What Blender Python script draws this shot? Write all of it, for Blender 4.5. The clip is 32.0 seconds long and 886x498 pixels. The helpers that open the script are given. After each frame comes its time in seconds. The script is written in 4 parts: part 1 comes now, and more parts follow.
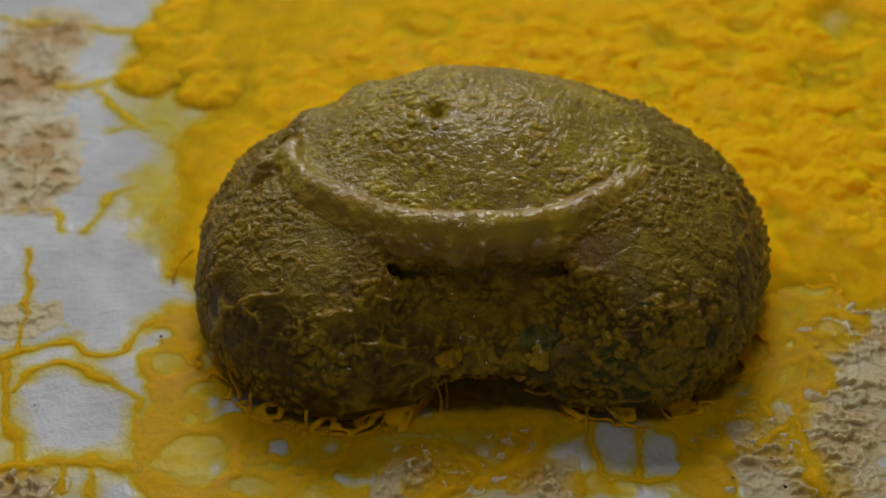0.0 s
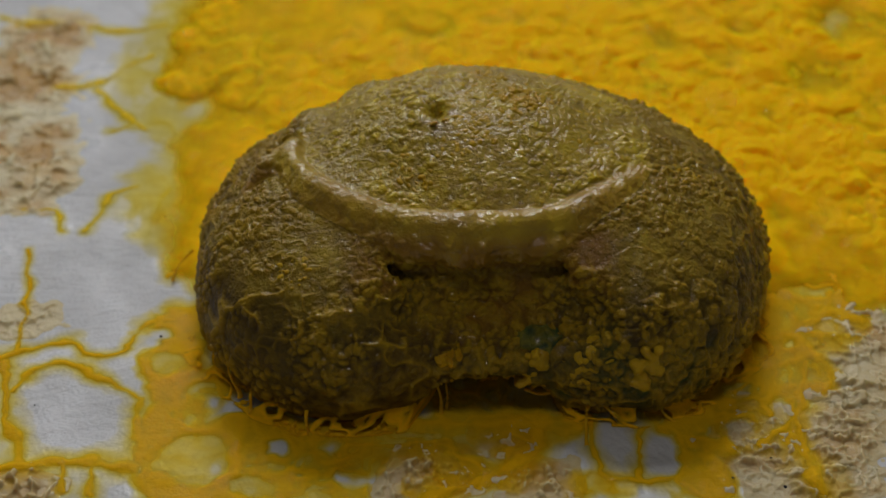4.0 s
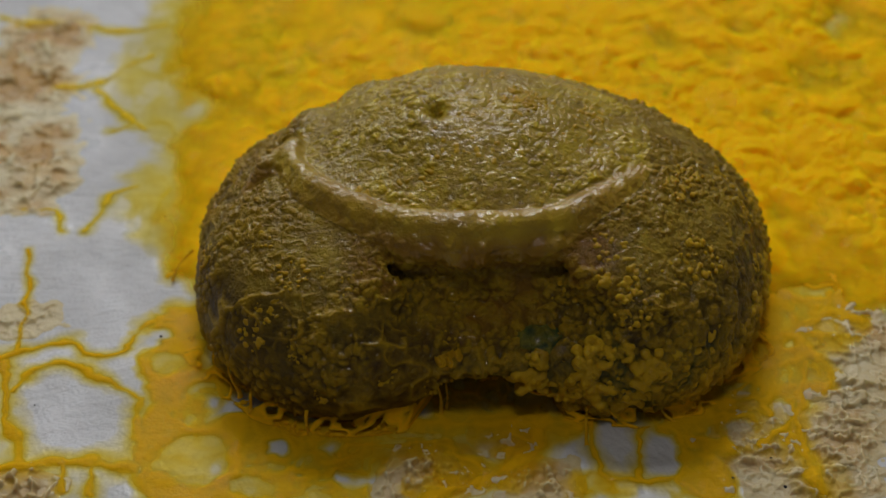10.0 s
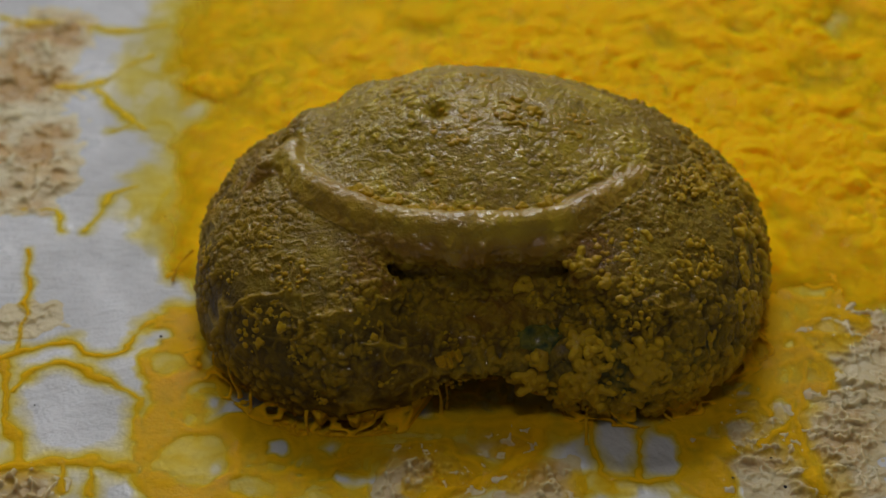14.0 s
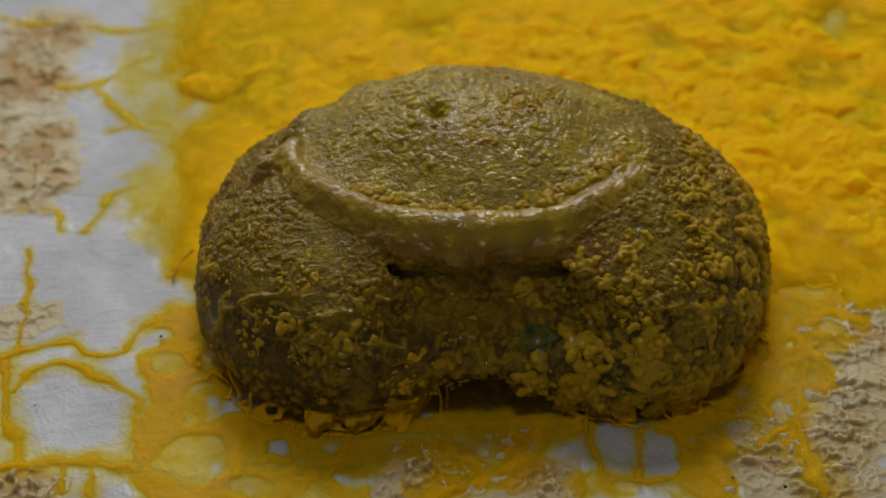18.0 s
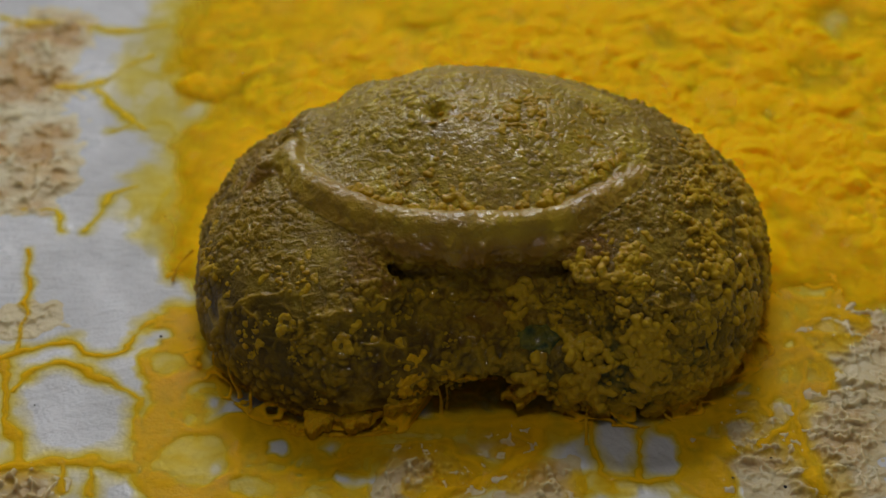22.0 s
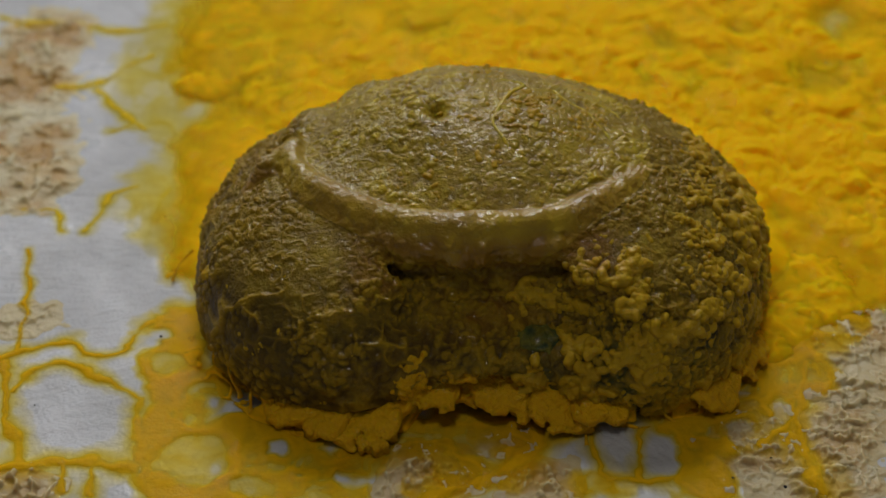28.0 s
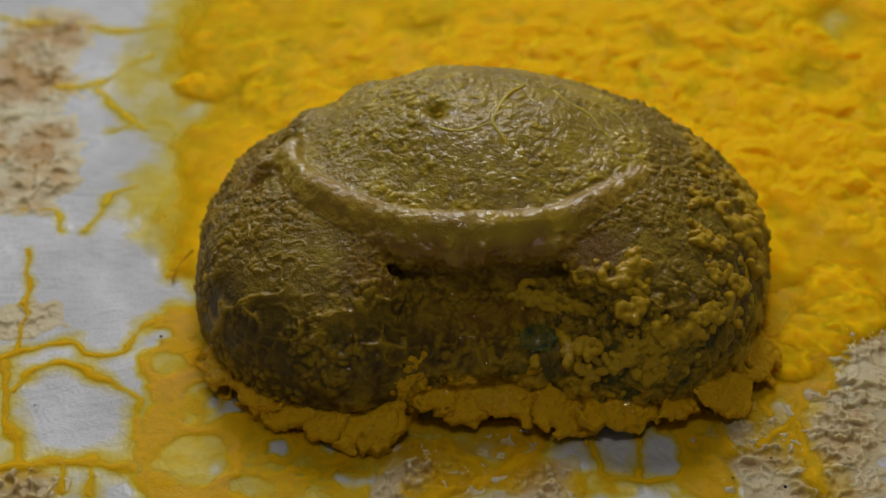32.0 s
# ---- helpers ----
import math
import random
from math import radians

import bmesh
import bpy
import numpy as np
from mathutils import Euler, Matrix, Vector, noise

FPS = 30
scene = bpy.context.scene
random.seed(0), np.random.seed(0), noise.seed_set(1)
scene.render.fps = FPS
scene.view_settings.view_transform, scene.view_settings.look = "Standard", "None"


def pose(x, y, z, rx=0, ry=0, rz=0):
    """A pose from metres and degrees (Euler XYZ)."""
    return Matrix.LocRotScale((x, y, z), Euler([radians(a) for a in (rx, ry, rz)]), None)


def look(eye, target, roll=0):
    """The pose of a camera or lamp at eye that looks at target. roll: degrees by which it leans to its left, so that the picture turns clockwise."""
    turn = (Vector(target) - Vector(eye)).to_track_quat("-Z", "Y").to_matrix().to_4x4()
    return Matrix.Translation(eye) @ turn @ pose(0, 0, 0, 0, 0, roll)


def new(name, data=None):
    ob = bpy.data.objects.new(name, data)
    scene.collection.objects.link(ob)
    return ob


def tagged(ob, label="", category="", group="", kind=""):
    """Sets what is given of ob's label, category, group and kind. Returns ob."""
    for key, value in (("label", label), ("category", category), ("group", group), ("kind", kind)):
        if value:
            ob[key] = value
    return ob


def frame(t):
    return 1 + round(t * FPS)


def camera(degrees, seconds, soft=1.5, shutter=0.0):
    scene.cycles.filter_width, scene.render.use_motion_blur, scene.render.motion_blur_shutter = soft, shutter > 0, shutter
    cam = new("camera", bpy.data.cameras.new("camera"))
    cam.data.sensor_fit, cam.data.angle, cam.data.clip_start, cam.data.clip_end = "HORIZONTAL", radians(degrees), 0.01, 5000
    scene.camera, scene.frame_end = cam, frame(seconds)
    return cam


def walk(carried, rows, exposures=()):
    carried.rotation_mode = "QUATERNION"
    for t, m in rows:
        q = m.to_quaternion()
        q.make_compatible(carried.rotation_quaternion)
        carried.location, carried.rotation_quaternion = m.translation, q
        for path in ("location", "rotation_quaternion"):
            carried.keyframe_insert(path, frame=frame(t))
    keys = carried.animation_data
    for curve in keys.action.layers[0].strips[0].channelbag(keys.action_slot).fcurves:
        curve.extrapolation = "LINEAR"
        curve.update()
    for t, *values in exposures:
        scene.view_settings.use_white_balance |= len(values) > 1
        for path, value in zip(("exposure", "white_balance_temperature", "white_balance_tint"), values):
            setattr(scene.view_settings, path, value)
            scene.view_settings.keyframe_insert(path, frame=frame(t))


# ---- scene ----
import itertools

MM = 0.001
CLIP = 32.0

# ---- camera: a macro lens on a stand, looking down at the mushroom ----
EYE, AIM = (-0.0044, -0.13764, 0.11113), (-0.0044, 0.0046, 0.0)
cam = camera(28.0, CLIP)
cam.data.dof.use_dof = True
cam.data.dof.focus_distance = 0.158
cam.data.dof.aperture_fstop = 30.0
walk(cam, [(0.0, look(EYE, AIM)), (CLIP, look(EYE, AIM))],
     [(0.0, -0.06), (6.0, -0.02), (9.0, 0.02), (13.0, 0.02), (14.0, -0.05), (17.0, -0.07), (19.0, 0.02), (20.0, -0.03), (23.0, 0.0), (25.0, 0.02), (28.0, -0.04), (29.0, 0.02), (30.0, -0.04), (31.0, -0.03), (CLIP, 0.08)])

# ---- light: an overcast window behind the table ----
world = bpy.data.worlds.new("sky")
scene.world = world
world.use_nodes = True
sky = world.node_tree.nodes.new("ShaderNodeTexSky")
sky.sky_type, sky.sun_disc = "NISHITA", False
sky.sun_elevation, sky.sun_rotation = radians(40), radians(0)
back = world.node_tree.nodes["Background"]
world.node_tree.links.new(sky.outputs[0], back.inputs[0])
back.inputs[1].default_value = 0.08

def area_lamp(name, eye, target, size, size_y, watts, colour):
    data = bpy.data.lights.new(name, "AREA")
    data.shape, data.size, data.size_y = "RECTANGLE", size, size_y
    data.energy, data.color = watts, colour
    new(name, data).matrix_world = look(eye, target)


area_lamp("window_light", (-0.3, 1.08, 0.95), (-0.1, 0.0, 0.75), 1.4, 0.9, 7.9, (0.96, 0.98, 1.0))
area_lamp("lamp_panel", (0.0, 0.32, 0.44), (0.0, 0.02, 0.01), 0.17, 0.12, 0.72, (0.99, 0.98, 0.96))
# Unseen lamp added overhead to fill the front and give small glints.
area_lamp("front_fill_lamp", (-0.03, -0.16, 0.70), (0.0, -0.01, 0.0), 0.12, 0.12, 0.54, (1.0, 0.96, 0.90))


# ---- noise and mesh tools, in millimetres ----
LATTICE = (np.random.RandomState(7).rand(64 ** 3) * 2 - 1).astype(np.float32)
SCATTER = [np.ascontiguousarray(c) for c in np.random.RandomState(11).rand(4, 4096).astype(np.float32)]


def vnoise(p, size, seed=0):
    """Smooth noise from -1 to 1 at points p (n, 3)."""
    size = np.broadcast_to(np.asarray(size, dtype=np.float32), (3,))
    low, high, part_of = [], [], []
    for k, stride in enumerate((4096, 64, 1)):
        q = p[:, k].astype(np.float32) / size[k] + np.float32(seed * 13.37 + 200)
        i = np.floor(q)
        f = q - i
        i = i.astype(np.int32)
        part_of.append(f * f * (3 - 2 * f))
        low.append((i & 63) * stride)
        high.append(((i + 1) & 63) * stride)
    fx, fy, fz = part_of
    rows = []
    for x in (low[0], high[0]):
        for y in (low[1], high[1]):
            xy = x + y
            a = LATTICE[xy + low[2]]
            rows.append(a + (LATTICE[xy + high[2]] - a) * fz)
    a = rows[0] + (rows[1] - rows[0]) * fy
    b = rows[2] + (rows[3] - rows[2]) * fy
    return a + (b - a) * fx


def fbm(p, size, octaves=3, seed=0):
    size, out, gain = np.asarray(size, dtype=np.float32), 0, 1.0
    for o in range(octaves):
        out = out + gain * vnoise(p, size / 2 ** o, seed + o)
        gain *= 0.5
    return out / 1.6


def cells(p, size, seed=0, flat=False):
    """Distances to the nearest and the second nearest of scattered points, in cell sizes, and a number for the nearest."""
    size = np.broadcast_to(np.asarray(size, dtype=np.float32), (3,))
    whole, rest = [], []
    for k in range(3):
        q = p[:, k].astype(np.float32) / size[k] + np.float32(300)
        i = np.floor(q)
        whole.append(i.astype(np.int32))
        rest.append(q - i)
    start = whole[0] * 7349 + whole[1] * 9151 + whole[2] * 5717 + seed * 911
    near = np.full(len(p), 81, np.float32)
    second, mark = near.copy(), np.zeros(len(p), np.int32)
    for dx, dy, dz in itertools.product((-1, 0, 1), (-1, 0, 1), (0,) if flat else (-1, 0, 1)):
        h = (start + (dx * 7349 + dy * 9151 + dz * 5717)) & 4095
        r2 = (SCATTER[0][h] + (dx - rest[0])) ** 2 + (SCATTER[1][h] + (dy - rest[1])) ** 2
        if not flat:
            r2 += (SCATTER[2][h] + (dz - rest[2])) ** 2
        np.minimum(second, np.maximum(near, r2), out=second)
        nearer = r2 < near
        np.copyto(mark, h, where=nearer)
        np.minimum(near, r2, out=near)
    return np.sqrt(near), np.sqrt(second), SCATTER[3][mark]


def step01(x):
    x = np.clip(x, 0, 1)
    return x * x * (3 - 2 * x)


def egg(p, centre, radii):
    """Distance to an ellipsoid, negative inside."""
    q = p - np.asarray(centre, dtype=np.float32)
    r = np.asarray(radii, dtype=np.float32)
    k0 = np.sqrt(((q / r) ** 2).sum(-1))
    k1 = np.sqrt(((q / r ** 2) ** 2).sum(-1)) + 1e-6
    return k0 * (k0 - 1) / k1


def blend(a, b, k):
    h = np.clip(0.5 + 0.5 * (b - a) / k, 0, 1)
    return b + (a - b) * h - k * h * (1 - h)


def carve(a, b, k):
    return -blend(-a, b, k)


def lattice_points(lo, hi, step):
    axes = [np.arange(a, b + step, step, dtype=np.float32) for a, b in zip(lo, hi)]
    shape = tuple(len(a) for a in axes)
    return np.stack(np.meshgrid(*axes, indexing="ij"), -1).reshape(-1, 3), shape


def skin(field, shape, lo, step):
    """The surface where a field on a lattice passes zero (inside is negative): points and quads."""
    f = field.reshape(shape)
    n = tuple(s - 1 for s in shape)
    count, total = np.zeros(n, np.float32), np.zeros((*n, 3), np.float32)
    edges = []
    for a in range(3):
        b, c = (a + 1) % 3, (a + 2) % 3
        s0, s1 = [slice(None)] * 3, [slice(None)] * 3
        s0[a], s1[a] = slice(0, -1), slice(1, None)
        va, vb = f[tuple(s0)], f[tuple(s1)]
        cross = (va < 0) != (vb < 0)
        t = np.where(cross, va / (va - vb + 1e-12), 0)
        edges.append((cross, va < 0))
        for u, v in itertools.product((0, 1), repeat=2):
            sl = [slice(None)] * 3
            sl[b], sl[c] = slice(u, u + n[b]), slice(v, v + n[c])
            m = cross[tuple(sl)]
            count += m
            total[..., a] += t[tuple(sl)]
            total[..., b] += m * u
            total[..., c] += m * v
    used = count > 0
    index = np.full(n, -1, np.int64)
    index[used] = np.arange(used.sum())
    where = np.argwhere(used)
    points = np.asarray(lo) + step * (where + total[used] / count[used][:, None])
    quads = []
    for a in range(3):
        b, c = (a + 1) % 3, (a + 2) % 3
        cross, inside = edges[a]
        sl = [slice(None)] * 3
        sl[b], sl[c] = slice(1, -1), slice(1, -1)
        hit = np.argwhere(cross[tuple(sl)])
        way = inside[tuple(sl)][tuple(hit.T)]
        cell = hit.copy()
        ids = []
        for u, v in ((0, 0), (1, 0), (1, 1), (0, 1)):
            k = cell.copy()
            k[:, b] += u
            k[:, c] += v
            ids.append(index[tuple(k.T)])
        q = np.stack(ids, 1)
        q[~way] = q[~way][:, ::-1]
        quads.append(q)
    return points, np.concatenate(quads)


def mesh_of(name, points, faces, material, values=()):
    """A smooth mesh from points in millimetres; values: (name, array) a number for each point."""
    data = bpy.data.meshes.new(name)
    points = np.asarray(points, dtype=np.float32) * MM
    faces = np.asarray(faces, dtype=np.int32)
    data.vertices.add(len(points))
    data.vertices.foreach_set("co", points.ravel())
    data.loops.add(faces.size)
    data.loops.foreach_set("vertex_index", faces.ravel())
    data.polygons.add(len(faces))
    data.polygons.foreach_set("loop_start", np.arange(0, faces.size, faces.shape[1], dtype=np.int32))
    data.polygons.foreach_set("use_smooth", np.ones(len(faces), dtype=bool))
    for key, v in values:
        data.attributes.new(key, "FLOAT", "POINT").data.foreach_set("value", np.asarray(v, dtype=np.float32))
    data.update()
    data.validate()
    data.materials.append(material)
    return data


def part(name, data, parent, label=""):
    ob = new(name, data)
    ob.parent = parent
    return tagged(ob, label)


def grid_faces(nx, ny):
    i, j = np.meshgrid(np.arange(nx - 1), np.arange(ny - 1), indexing="ij")
    a = (i * ny + j).ravel()
    return np.stack([a, a + ny, a + ny + 1, a + 1], 1)


def smooth_line(points, n):
    """A curve of n points through the given ones."""
    p = np.asarray(points, dtype=np.float64)
    p = np.vstack([2 * p[0] - p[1], p, 2 * p[-1] - p[-2]])
    u = np.linspace(0, len(p) - 3 - 1e-6, n)
    k = np.floor(u).astype(int)
    t = (u - k)[:, None]
    a, b, c, d = p[k], p[k + 1], p[k + 2], p[k + 3]
    return 0.5 * (2 * b + (c - a) * t + (2 * a - 5 * b + 4 * c - d) * t ** 2 + (3 * b - a - 3 * c + d) * t ** 3)


def tube(line, radii, flat=1.0, sides=10):
    """Points and quads of a tube along a line; flat squeezes it in height."""
    line = np.asarray(line)
    n = len(line)
    way = np.gradient(line, axis=0)
    way /= np.linalg.norm(way, axis=1)[:, None] + 1e-9
    side = np.cross(way, (0.05, 0.02, 1.0))
    side /= np.linalg.norm(side, axis=1)[:, None] + 1e-9
    up = np.cross(side, way)
    a = np.linspace(0, 2 * np.pi, sides, endpoint=False)
    r = np.asarray(radii)[:, None, None]
    pts = line[:, None] + r * (np.cos(a)[None, :, None] * side[:, None] + flat * np.sin(a)[None, :, None] * up[:, None])
    i, j = np.meshgrid(np.arange(n - 1), np.arange(sides), indexing="ij")
    p, q = i * sides + j, i * sides + (j + 1) % sides
    return pts.reshape(-1, 3), np.stack([p, q, q + sides, p + sides], -1).reshape(-1, 4)


# ---- materials ----
def material(name, roughness=0.5, metal=0.0, specular=0.5):
    m = bpy.data.materials.new(name)
    m.use_nodes = True
    n = m.node_tree.nodes
    b = n["Principled BSDF"]
    b.inputs["Roughness"].default_value = roughness
    b.inputs["Metallic"].default_value = metal
    b.inputs["Specular IOR Level"].default_value = specular
    return m, n, m.node_tree.links, b


def noise_node(n, links, scale, detail=4.0, rough=0.55, where="Object"):
    coord = n.new("ShaderNodeTexCoord")
    t = n.new("ShaderNodeTexNoise")
    t.inputs["Scale"].default_value, t.inputs["Detail"].default_value = scale, detail
    t.inputs["Roughness"].default_value = rough
    links.new(coord.outputs[where], t.inputs["Vector"])
    return t.outputs["Fac"]


def ramp_node(n, links, source, stops):
    r = n.new("ShaderNodeValToRGB")
    e = r.color_ramp.elements
    while len(e) < len(stops):
        e.new(0.5)
    for k, (at, colour) in zip(e, stops):
        k.position, k.color = at, (*colour, 1)
    links.new(source, r.inputs[0])
    return r.outputs[0]


def mix_node(n, links, fac, a, b, kind="MIX"):
    m = n.new("ShaderNodeMix")
    m.data_type, m.blend_type = "RGBA", kind
    for socket, v in ((m.inputs[0], fac), (m.inputs[6], a), (m.inputs[7], b)):
        if isinstance(v, (int, float)):
            socket.default_value = v
        elif isinstance(v, tuple):
            socket.default_value = (*v, 1)
        else:
            links.new(v, socket)
    return m.outputs[2]


def number_node(n, links, op, a, b=0.0):
    m = n.new("ShaderNodeMath")
    m.operation = op
    for socket, v in ((m.inputs[0], a), (m.inputs[1], b)):
        if isinstance(v, (int, float)):
            socket.default_value = v
        else:
            links.new(v, socket)
    return m.outputs[0]


def bump_node(n, links, b, layers):
    """layers: (height, metres)."""
    last = None
    for height, depth in layers:
        u = n.new("ShaderNodeBump")
        u.inputs["Strength"].default_value, u.inputs["Distance"].default_value = 1.0, depth
        links.new(height, u.inputs["Height"])
        if last:
            links.new(last, u.inputs["Normal"])
        last = u.outputs[0]
    links.new(last, b.inputs["Normal"])


def attribute_node(n, name):
    a = n.new("ShaderNodeAttribute")
    a.attribute_name = name
    return a.outputs["Fac"]


def wet(n, l, b, weight, roughness=0.045, ripple=0.00006, scale=4200):
    """A thin film of water with its own fine ripples."""
    b.inputs["Coat Weight"].default_value = weight
    b.inputs["Coat Roughness"].default_value = roughness
    b.inputs["Coat IOR"].default_value = 1.38
    u = n.new("ShaderNodeBump")
    u.inputs["Strength"].default_value, u.inputs["Distance"].default_value = 1.0, ripple
    l.new(noise_node(n, l, scale, 2, 0.5), u.inputs["Height"])
    l.new(u.outputs[0], b.inputs["Coat Normal"])


def soft(b, weight, radius, scale):
    b.inputs["Subsurface Weight"].default_value = weight
    b.inputs["Subsurface Radius"].default_value = radius
    b.inputs["Subsurface Scale"].default_value = scale


def paper_material():
    m, n, l, b = material("damp_white_paper", 0.6)
    big, fine = noise_node(n, l, 60), noise_node(n, l, 1500, 5)
    tint = ramp_node(n, l, big, [(0.3, (0.56, 0.56, 0.575)), (0.7, (0.50, 0.505, 0.515))])
    l.new(mix_node(n, l, 0.16, tint, fine, "MULTIPLY"), b.inputs["Base Color"])
    l.new(ramp_node(n, l, noise_node(n, l, 95), [(0.42, (0.7,) * 3), (0.62, (0.22,) * 3)]), b.inputs["Roughness"])
    soft(b, 0.5, (1.0, 0.9, 0.8), 0.0008)
    wet(n, l, b, 0.15, 0.08, 0.0002, 1700)
    bump_node(n, l, b, [(noise_node(n, l, 380, 4), 0.0004), (fine, 0.00014)])
    return m


def slime_material(name, thin, mid, thick, roughness=0.38, grain=0.00012, glow=0.35, gloss=0.2, coat=0.4, depth_of_light=0.0015, clear=False):
    """Living yellow slime whose pigment deepens with its thickness in millimetres; a thin film lets the paper show."""
    m, n, l, b = material(name, roughness, 0.0, gloss)
    depth = attribute_node(n, "thick")
    vary = number_node(n, l, "SUBTRACT", noise_node(n, l, 420, 5), 0.5)
    depth = number_node(n, l, "ADD", depth, number_node(n, l, "MULTIPLY", number_node(n, l, "MULTIPLY", vary, 0.9), depth))
    colour = ramp_node(n, l, depth, [(0.02, thin), (0.30, mid), (0.95, thick)])
    l.new(colour, b.inputs["Base Color"])
    if clear:
        tint = n.new("ShaderNodeBsdfTransparent")
        l.new(ramp_node(n, l, depth, [(0.0, (1.0, 1.0, 1.0)), (0.05, (1.0, 0.92, 0.55)), (0.18, (0.99, 0.84, 0.20)), (0.5, (0.95, 0.62, 0.03))]), tint.inputs[0])
        both = n.new("ShaderNodeMixShader")
        l.new(ramp_node(n, l, depth, [(0.0, (0.0,) * 3), (0.12, (0.22,) * 3), (0.35, (0.62,) * 3), (0.9, (0.97,) * 3)]), both.inputs[0])
        l.new(tint.outputs[0], both.inputs[1])
        l.new(b.outputs[0], both.inputs[2])
        l.new(both.outputs[0], n["Material Output"].inputs["Surface"])
    soft(b, glow, (1.0, 0.6, 0.15), depth_of_light)
    wet(n, l, b, coat)
    bump_node(n, l, b, [(noise_node(n, l, 900, 4), grain * 2), (noise_node(n, l, 3200, 3), grain)])
    return m


def flesh_material(name, dark, mid, light, pigment, coat=0.5, gloss=0.08, grain=0.00025):
    """Mushroom flesh under living slime: mottled olive, purple-grey where bare, ochre where slime stands on it."""
    m, n, l, b = material(name, 0.6, 0.0, gloss)
    mottled = ramp_node(n, l, noise_node(n, l, 420, 6, 0.65), [(0.34, dark), (0.5, mid), (0.68, light)])
    broad = ramp_node(n, l, noise_node(n, l, 85, 3), [(0.35, (0.80, 0.66, 0.62)), (0.65, (0.95, 1.0, 0.72))])
    colour = mix_node(n, l, 0.75, mottled, broad, "MULTIPLY")
    stain = number_node(n, l, "ADD", 0.62, number_node(n, l, "MULTIPLY", noise_node(n, l, 1400, 4), 0.75))
    slime_share = number_node(n, l, "MINIMUM", number_node(n, l, "MULTIPLY", attribute_node(n, "knob"), stain), 1.0)
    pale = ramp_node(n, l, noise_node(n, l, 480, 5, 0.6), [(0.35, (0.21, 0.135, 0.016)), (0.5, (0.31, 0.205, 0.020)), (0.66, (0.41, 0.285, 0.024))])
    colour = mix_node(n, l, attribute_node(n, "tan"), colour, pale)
    colour = mix_node(n, l, attribute_node(n, "moss"), colour, (0.050, 0.075, 0.016))
    # Amber slime, plus the shade painted in under the rim.
    colour = mix_node(n, l, attribute_node(n, "amber_shade"), colour, (0.22, 0.10, 0.004))
    colour = mix_node(n, l, slime_share, colour, pigment)
    l.new(colour, b.inputs["Base Color"])
    soft(b, 0.2, (1.0, 0.55, 0.12), 0.0005)
    wet(n, l, b, coat, 0.04, 0.00009, 2600)
    bump_node(n, l, b, [(noise_node(n, l, 1300, 5, 0.6), grain * 2), (noise_node(n, l, 4200, 3), grain * 0.6)])
    return m


def crumb_material(name, ridge, hollow):
    """Dried porous crust: pale on its ridges, stained in its pits."""
    m, n, l, b = material(name, 0.5, 0.0, 0.3)
    base = ramp_node(n, l, noise_node(n, l, 350, 5), [(0.3, tuple(c * 0.86 for c in ridge)), (0.7, ridge)])
    low = ramp_node(n, l, noise_node(n, l, 260, 4), [(0.3, tuple(c * 0.7 for c in hollow)), (0.7, hollow)])
    l.new(mix_node(n, l, attribute_node(n, "pit"), base, low), b.inputs["Base Color"])
    soft(b, 0.6, (1.0, 0.8, 0.55), 0.0012)
    wet(n, l, b, 0.3, 0.06, 0.0001, 2600)
    bump_node(n, l, b, [(noise_node(n, l, 1100, 4), 0.00022)])
    return m


def plain_material(name, colour, scale, roughness=0.7):
    m, n, l, b = material(name, roughness)
    a = tuple(c * 0.9 for c in colour)
    l.new(ramp_node(n, l, noise_node(n, l, scale), [(0.3, a), (0.7, colour)]), b.inputs["Base Color"])
    bump_node(n, l, b, [(noise_node(n, l, scale * 8), 0.0008)])
    return m


PAPER = paper_material()
SHEET = slime_material("orange_yellow_slime", (0.92, 0.62, 0.01), (0.92, 0.55, 0.003), (0.92, 0.485, 0.001), 0.7, 0.00007, 0.9, 0.03, 0.03, 0.003, True)
FILM = slime_material("thin_golden_slime", (0.90, 0.64, 0.02), (0.86, 0.51, 0.004), (0.78, 0.40, 0.001), 0.6, 0.00012, 0.0, 0.04, 0.10, 0.0015, True)
RESIDUE = slime_material("pale_yellow_residue", (0.92, 0.80, 0.10), (0.91, 0.68, 0.03), (0.88, 0.54, 0.005), 0.6, 0.0001, 0.0, 0.04, 0.07, 0.0015, True)
CLUMP = slime_material("ochre_slime_lumps", (0.33, 0.198, 0.008), (0.42, 0.258, 0.009), (0.54, 0.335, 0.008), 0.5, 0.00012, 0.25, 0.08, 0.5, 0.0007)
FRINGE = slime_material("amber_slime_lobes", (0.55, 0.31, 0.006), (0.66, 0.37, 0.005), (0.76, 0.42, 0.004), 0.5, 0.0003, 0.25, 0.08, 0.5, 0.0007)
STRAND = slime_material("golden_strand", (0.56, 0.38, 0.02), (0.58, 0.39, 0.015), (0.60, 0.39, 0.01), 0.45, 0.0001, 0.6, 0.15, 0.4)
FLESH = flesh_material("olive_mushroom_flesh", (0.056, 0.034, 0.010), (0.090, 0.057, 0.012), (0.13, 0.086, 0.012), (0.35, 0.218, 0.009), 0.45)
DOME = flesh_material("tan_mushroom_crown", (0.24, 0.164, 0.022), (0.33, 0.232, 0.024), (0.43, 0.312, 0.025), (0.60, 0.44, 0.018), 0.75)
